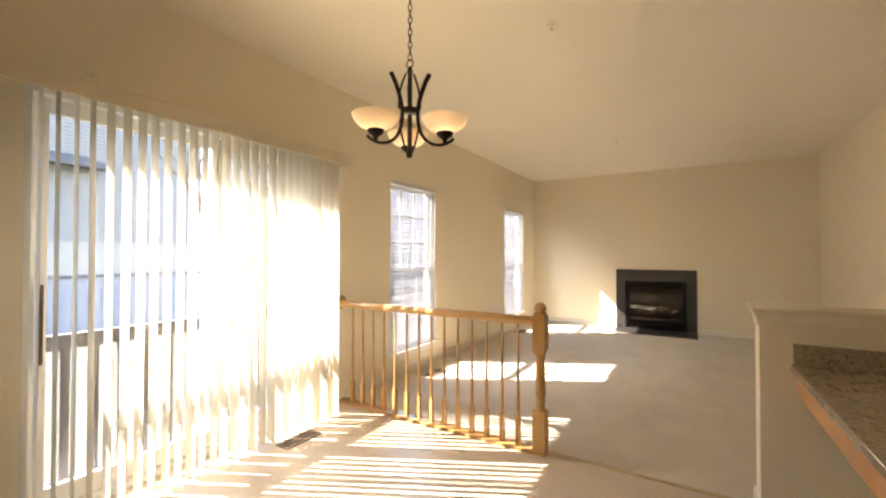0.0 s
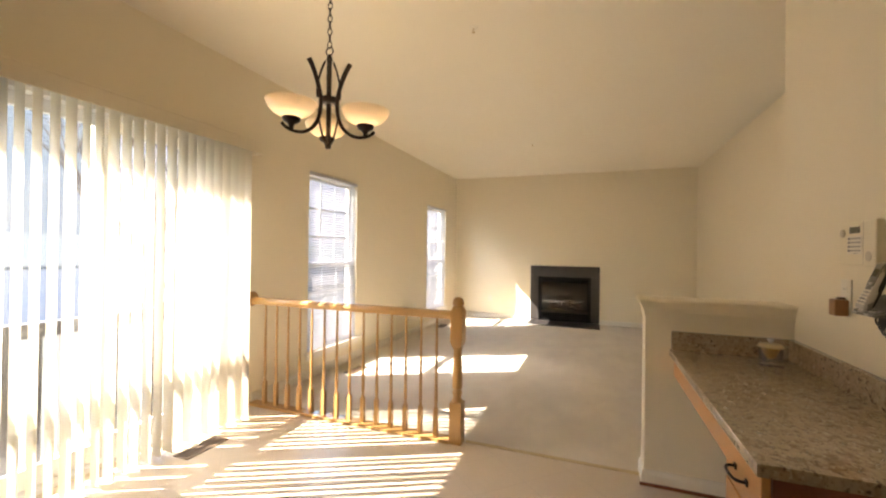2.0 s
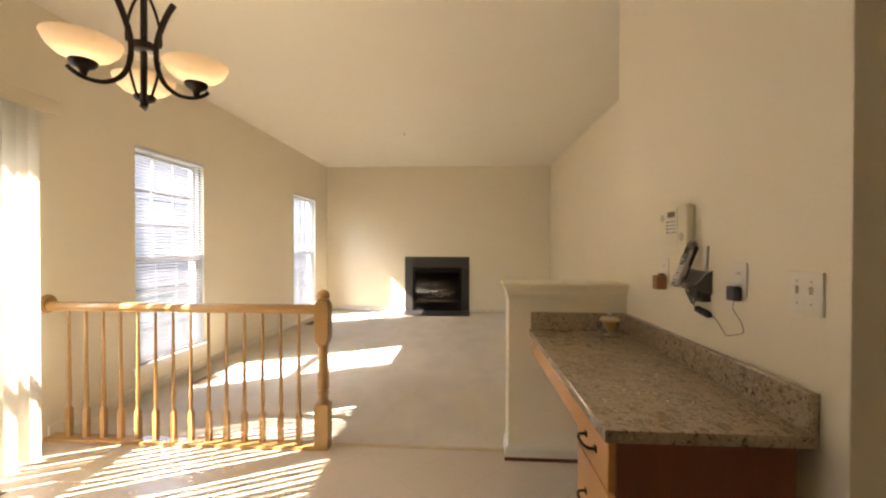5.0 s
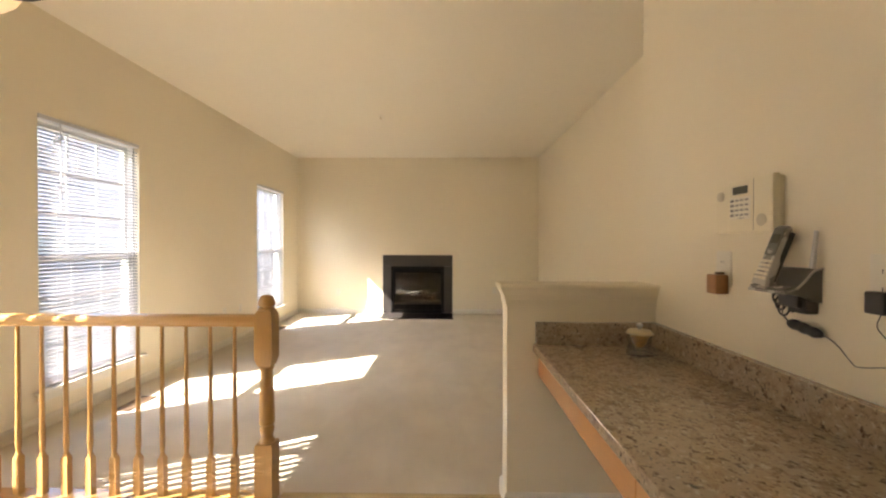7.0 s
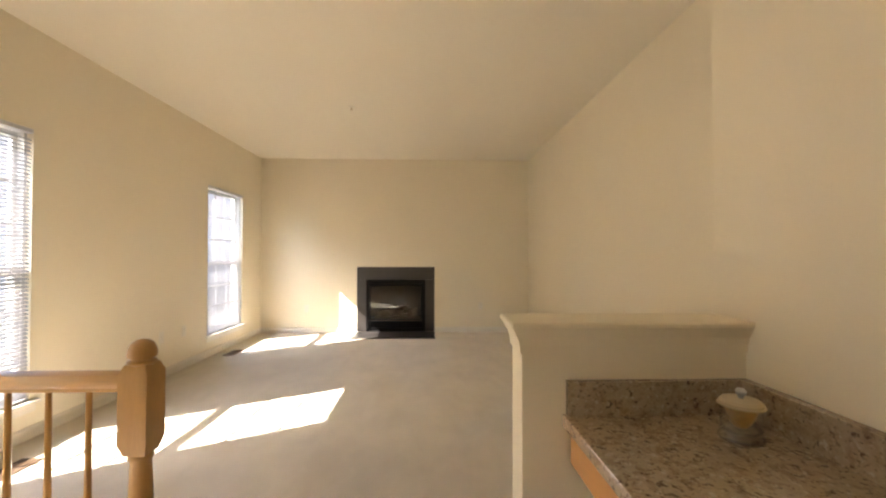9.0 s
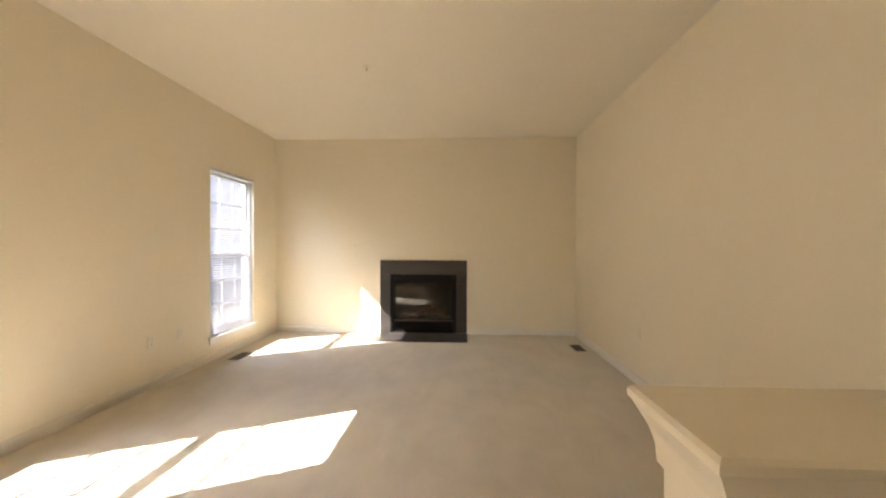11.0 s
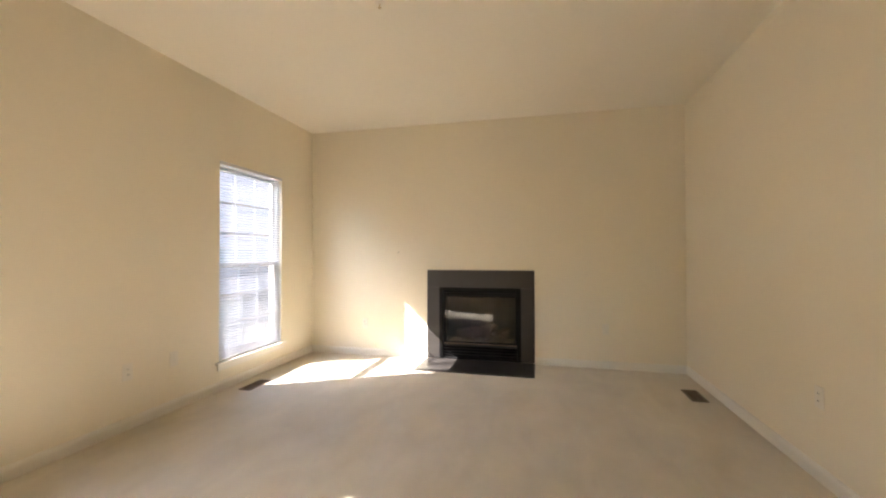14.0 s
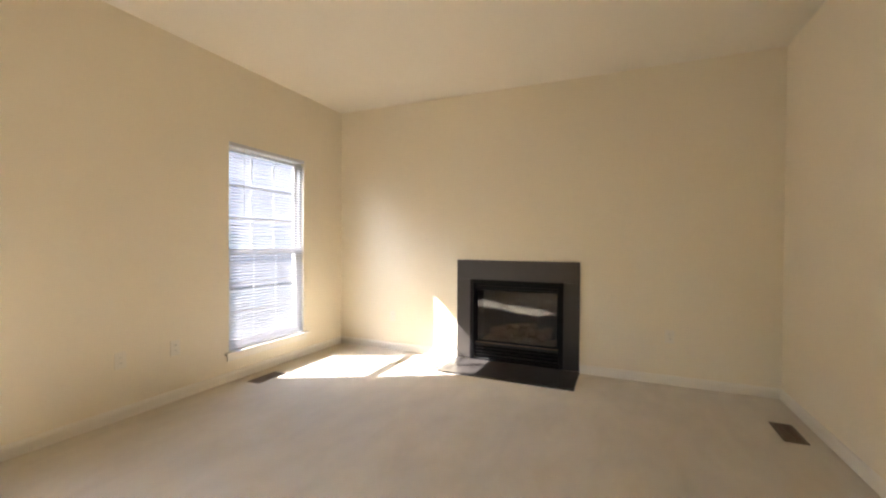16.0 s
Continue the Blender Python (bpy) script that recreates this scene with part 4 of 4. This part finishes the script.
def power_adapter():
    a = thing("power_adapter", pose(EK, 1.690, 1.078, 0, 0, -90), "black power adapter with cord to the phone", "adapter")
    part("body", B(-0.020, 0.020, -0.036, -0.009, -0.030, 0.018, bevel=0.006), DARK, a)
    pts = curve_points([(0.004, -0.024, -0.030), (-0.006, -0.020, -0.060), (0.018, -0.012, -0.095), (0.024, -0.008, -0.130), (-0.020, -0.008, -0.148), (-0.060, -0.008, -0.158), (-0.075, -0.008, -0.150), (-0.105, -0.012, -0.118), (-0.138, -0.014, -0.103)], 64)
    part("cord", tube(bmesh.new(), pts, 0.0011, 6), DARK, a, smooth=True)
    pts = [(-0.138 - 0.095 * k / 9, -0.016, -0.104 + 0.014 * k / 9) for k in range(10)]
    part("cord_bundle", tube(bmesh.new(), pts, [0.007, 0.012, 0.014, 0.0115, 0.014, 0.014, 0.0115, 0.014, 0.013, 0.007], 10), DARK, a, "bundled cord", smooth=True)
    pts = [(-0.238 + 0.020 * math.cos(t), -0.020 - 0.0012 * t, -0.062 + 0.022 * math.sin(t) + 0.0025 * t) for t in [k * 0.35 for k in range(52)]]
    part("cord_coil", tube(bmesh.new(), pts, 0.0028, 6), DARK, a, "coiled cord", smooth=True)
    pts = curve_points([(-0.226, -0.018, -0.090), (-0.246, -0.022, -0.070), (-0.240, -0.022, -0.035), (-0.218, -0.022, -0.020), (-0.210, -0.022, -0.012)], 28)
    part("cord_end", tube(bmesh.new(), pts, 0.0016, 6), DARK, a, smooth=True)


power_adapter()


def sidewall_sprinkler():
    w = thing("sidewall_sprinkler", pose(W, 0.965, 2.185, 0, 90, 0), "small cream sidewall sprinkler above the valance", "sprinkler")
    part("escutcheon", lathe(bmesh.new(), ((0.034, 0.0005), (0.033, 0.006), (0.022, 0.012), (0.010, 0.014)), steps=24), IVORY, w, smooth=True)
    part("nozzle", lathe(bmesh.new(), ((0.009, 0.0142), (0.008, 0.034), (0.014, 0.038), (0.015, 0.046), (0.0, 0.047)), steps=16), IVORY, w, smooth=True)


sidewall_sprinkler()
nail = thing("picture_nail", pose(-1.36, N, 1.225, 90, 0, 0), "small steel nail standing out of the wall", "nail")
part("shaft", lathe(bmesh.new(), ((0.0016, 0.0005), (0.0016, 0.022), (0.0045, 0.0225), (0.0045, 0.024), (0.0, 0.0245)), steps=10), VENT, nail, smooth=True)


# ---- outside ----
setting("ground", B(-400, W - WT - 0.01, -300, 300, -2.7, -2.4), LAWN, "dull winter lawn outside", "ground")


def guard_rail():
    g = thing("balcony_railing", (W - WT - 0.02, 0, -0.1), "brown painted guard rail outside the glass door", "railing")
    y0, y1 = DOOR[0] - 0.1, DOOR[1] + 0.1
    part("top_rail", B(-0.060, -0.005, y0, y1, 0.865, 0.945, bevel=0.004), RAILPAINT, g)
    part("bottom_rail", B(-0.05, -0.015, y0, y1, 0.13, 0.19, bevel=0.004), RAILPAINT, g)
    first = None
    for i in range(17):
        m = pose(-0.032, y0 + 0.06 + i * 0.125, 0)
        if first is None:
            first = part("baluster", B(-0.017, 0.017, -0.019, 0.019, 0.191, 0.864), RAILPAINT, g)
            first.matrix_local = m
        else:
            again(first, g, m)


guard_rail()


def house(x, y0, y1, ground, upper, lower, label, top=10.0, porch=True):
    """A flat-fronted house whose near face stands at x: painted lower storey, sided upper storey, low dark roof."""
    h = thing("house", (x, y0, ground), label, "house", "houses outside")
    L, mid, band = y1 - y0, 2.75, 4.15
    part("lower_wall", B(-8, 0, 0, L, 0, mid), lower, h)
    part("band_wall", B(-8, -0.02, 0, L, mid + 0.12, band), BANDSIDING, h, "tan sided band")
    part("trim_board", B(-8, 0.06, -0.05, L + 0.05, mid, mid + 0.12), ROOF, h, "dark trim board")
    part("upper_wall", B(-8, -0.03, 0, L, band, top), upper, h)
    first = None
    for i in range(int((top - band) / 0.15)):
        m = pose(0, 0, band + i * 0.15)
        if first is None:
            bm = bmesh.new()
            v = [bm.verts.new(p) for p in ((0.012, 0, 0), (0.012, L, 0), (-0.02, L, 0.145), (-0.02, 0, 0.145), (-0.03, 0, 0), (-0.03, L, 0))]
            bm.faces.new(v[:4])
            bm.faces.new((v[4], v[5], v[1], v[0]))
            first = part("clapboard", bm, upper, h)
            first.matrix_local = m
        else:
            again(first, h, m)
    part("roof", B(-8.4, 0.4, -0.4, L + 0.4, top, top + 0.3, bevel=0.05), SIDING, h, "pale flat roof edge")
    if not porch:
        return
    bm = bmesh.new()                                 # the sloping porch roof
    v = [bm.verts.new(p) for p in ((0.02, 1.0, 7.5), (0.02, L - 4.4, 7.5), (0.9, L - 3.7, 7.05), (0.9, 1.0, 7.05), (0.02, 1.0, 7.0), (0.02, L - 3.9, 7.0), (0.9, L - 3.7, 6.95), (0.9, 1.0, 6.95))]
    for q in ((0, 1, 2, 3), (7, 6, 5, 4), (1, 5, 6, 2), (2, 6, 7, 3), (3, 7, 4, 0)):
        bm.faces.new([v[k] for k in q])
    part("porch_roof", bm, ROOF, h, "dark sloping porch roof")
house(-27.0, 16.0, 110.0, -2.4, PINKSIDING, PINKSIDING, "dull red house row beyond the trees", 13.0, False)


def board_fence():
    f = thing("board_fence", (-7.0, 0, -2.4), "cream painted board fence in the garden", "fence")
    part("lower_rail", B(0.03, 0.07, -3.0, 12.0, 0.4, 0.5), CREAMFENCE, f)
    part("upper_rail", B(0.03, 0.07, -3.0, 12.0, 2.1, 2.2), CREAMFENCE, f)
    first = None
    for i in range(100):
        m = pose(0, -3.0 + i * 0.15, random.uniform(-0.01, 0.01))
        if first is None:
            first = part("board", B(0.0, 0.028, 0, 0.143, 0.02, 2.55), CREAMFENCE, f)
            first.matrix_local = m
        else:
            again(first, f, m)


board_fence()


house(-20.0, -14.0, 10.6, -2.4, SIDING, LOWSIDING, "pale sided neighbouring house with dark porch roof")


def bare_tree(x, y, height, seed):
    rnd = random.Random(seed)
    t = thing("bare_tree", (x, y, -2.4), "leafless winter tree with fine branches", "tree", "trees outside")
    trunk = bmesh.new()
    twigs = bmesh.new()
    pts = [Vector((0.12 * math.sin(i * 0.9 + seed), 0.12 * math.cos(i * 1.3), height * 0.55 * i / 8)) for i in range(9)]
    tube(trunk, pts, [0.16 * height / 8 * (1 - 0.07 * i) for i in range(9)], 9)

    def grow(p, d, length, radius, depth):
        n = 4
        line = [p]
        for k in range(n):
            d = (d + Vector((rnd.uniform(-0.25, 0.25), rnd.uniform(-0.25, 0.25), rnd.uniform(-0.05, 0.2)))).normalized()
            line.append(line[-1] + d * length / n)
        tube(twigs, line, [radius * (1 - 0.17 * k) for k in range(n + 1)], 5)
        if depth:
            for k in range(3 if depth > 1 else 4):
                q = line[rnd.randint(2, n)]
                e = (d + Vector((rnd.uniform(-1, 1), rnd.uniform(-1, 1), rnd.uniform(-0.1, 0.7))) * 0.8).normalized()
                grow(q, e, length * rnd.uniform(0.55, 0.75), radius * 0.5, depth - 1)

    for i in range(9):
        p = pts[4 + i % 5]
        a = i * 2.4 + seed
        grow(p, Vector((math.cos(a), math.sin(a), 0.9)).normalized(), height * 0.33, 0.05 * height / 8, 3)
    part("trunk", trunk, BARK, t, smooth=True)
    part("crown", twigs, BARK, t, "bare branching crown", smooth=True)


bare_tree(-9.5, 7.5, 8.5, 1)
bare_tree(-8.6, 5.9, 9.5, 2)
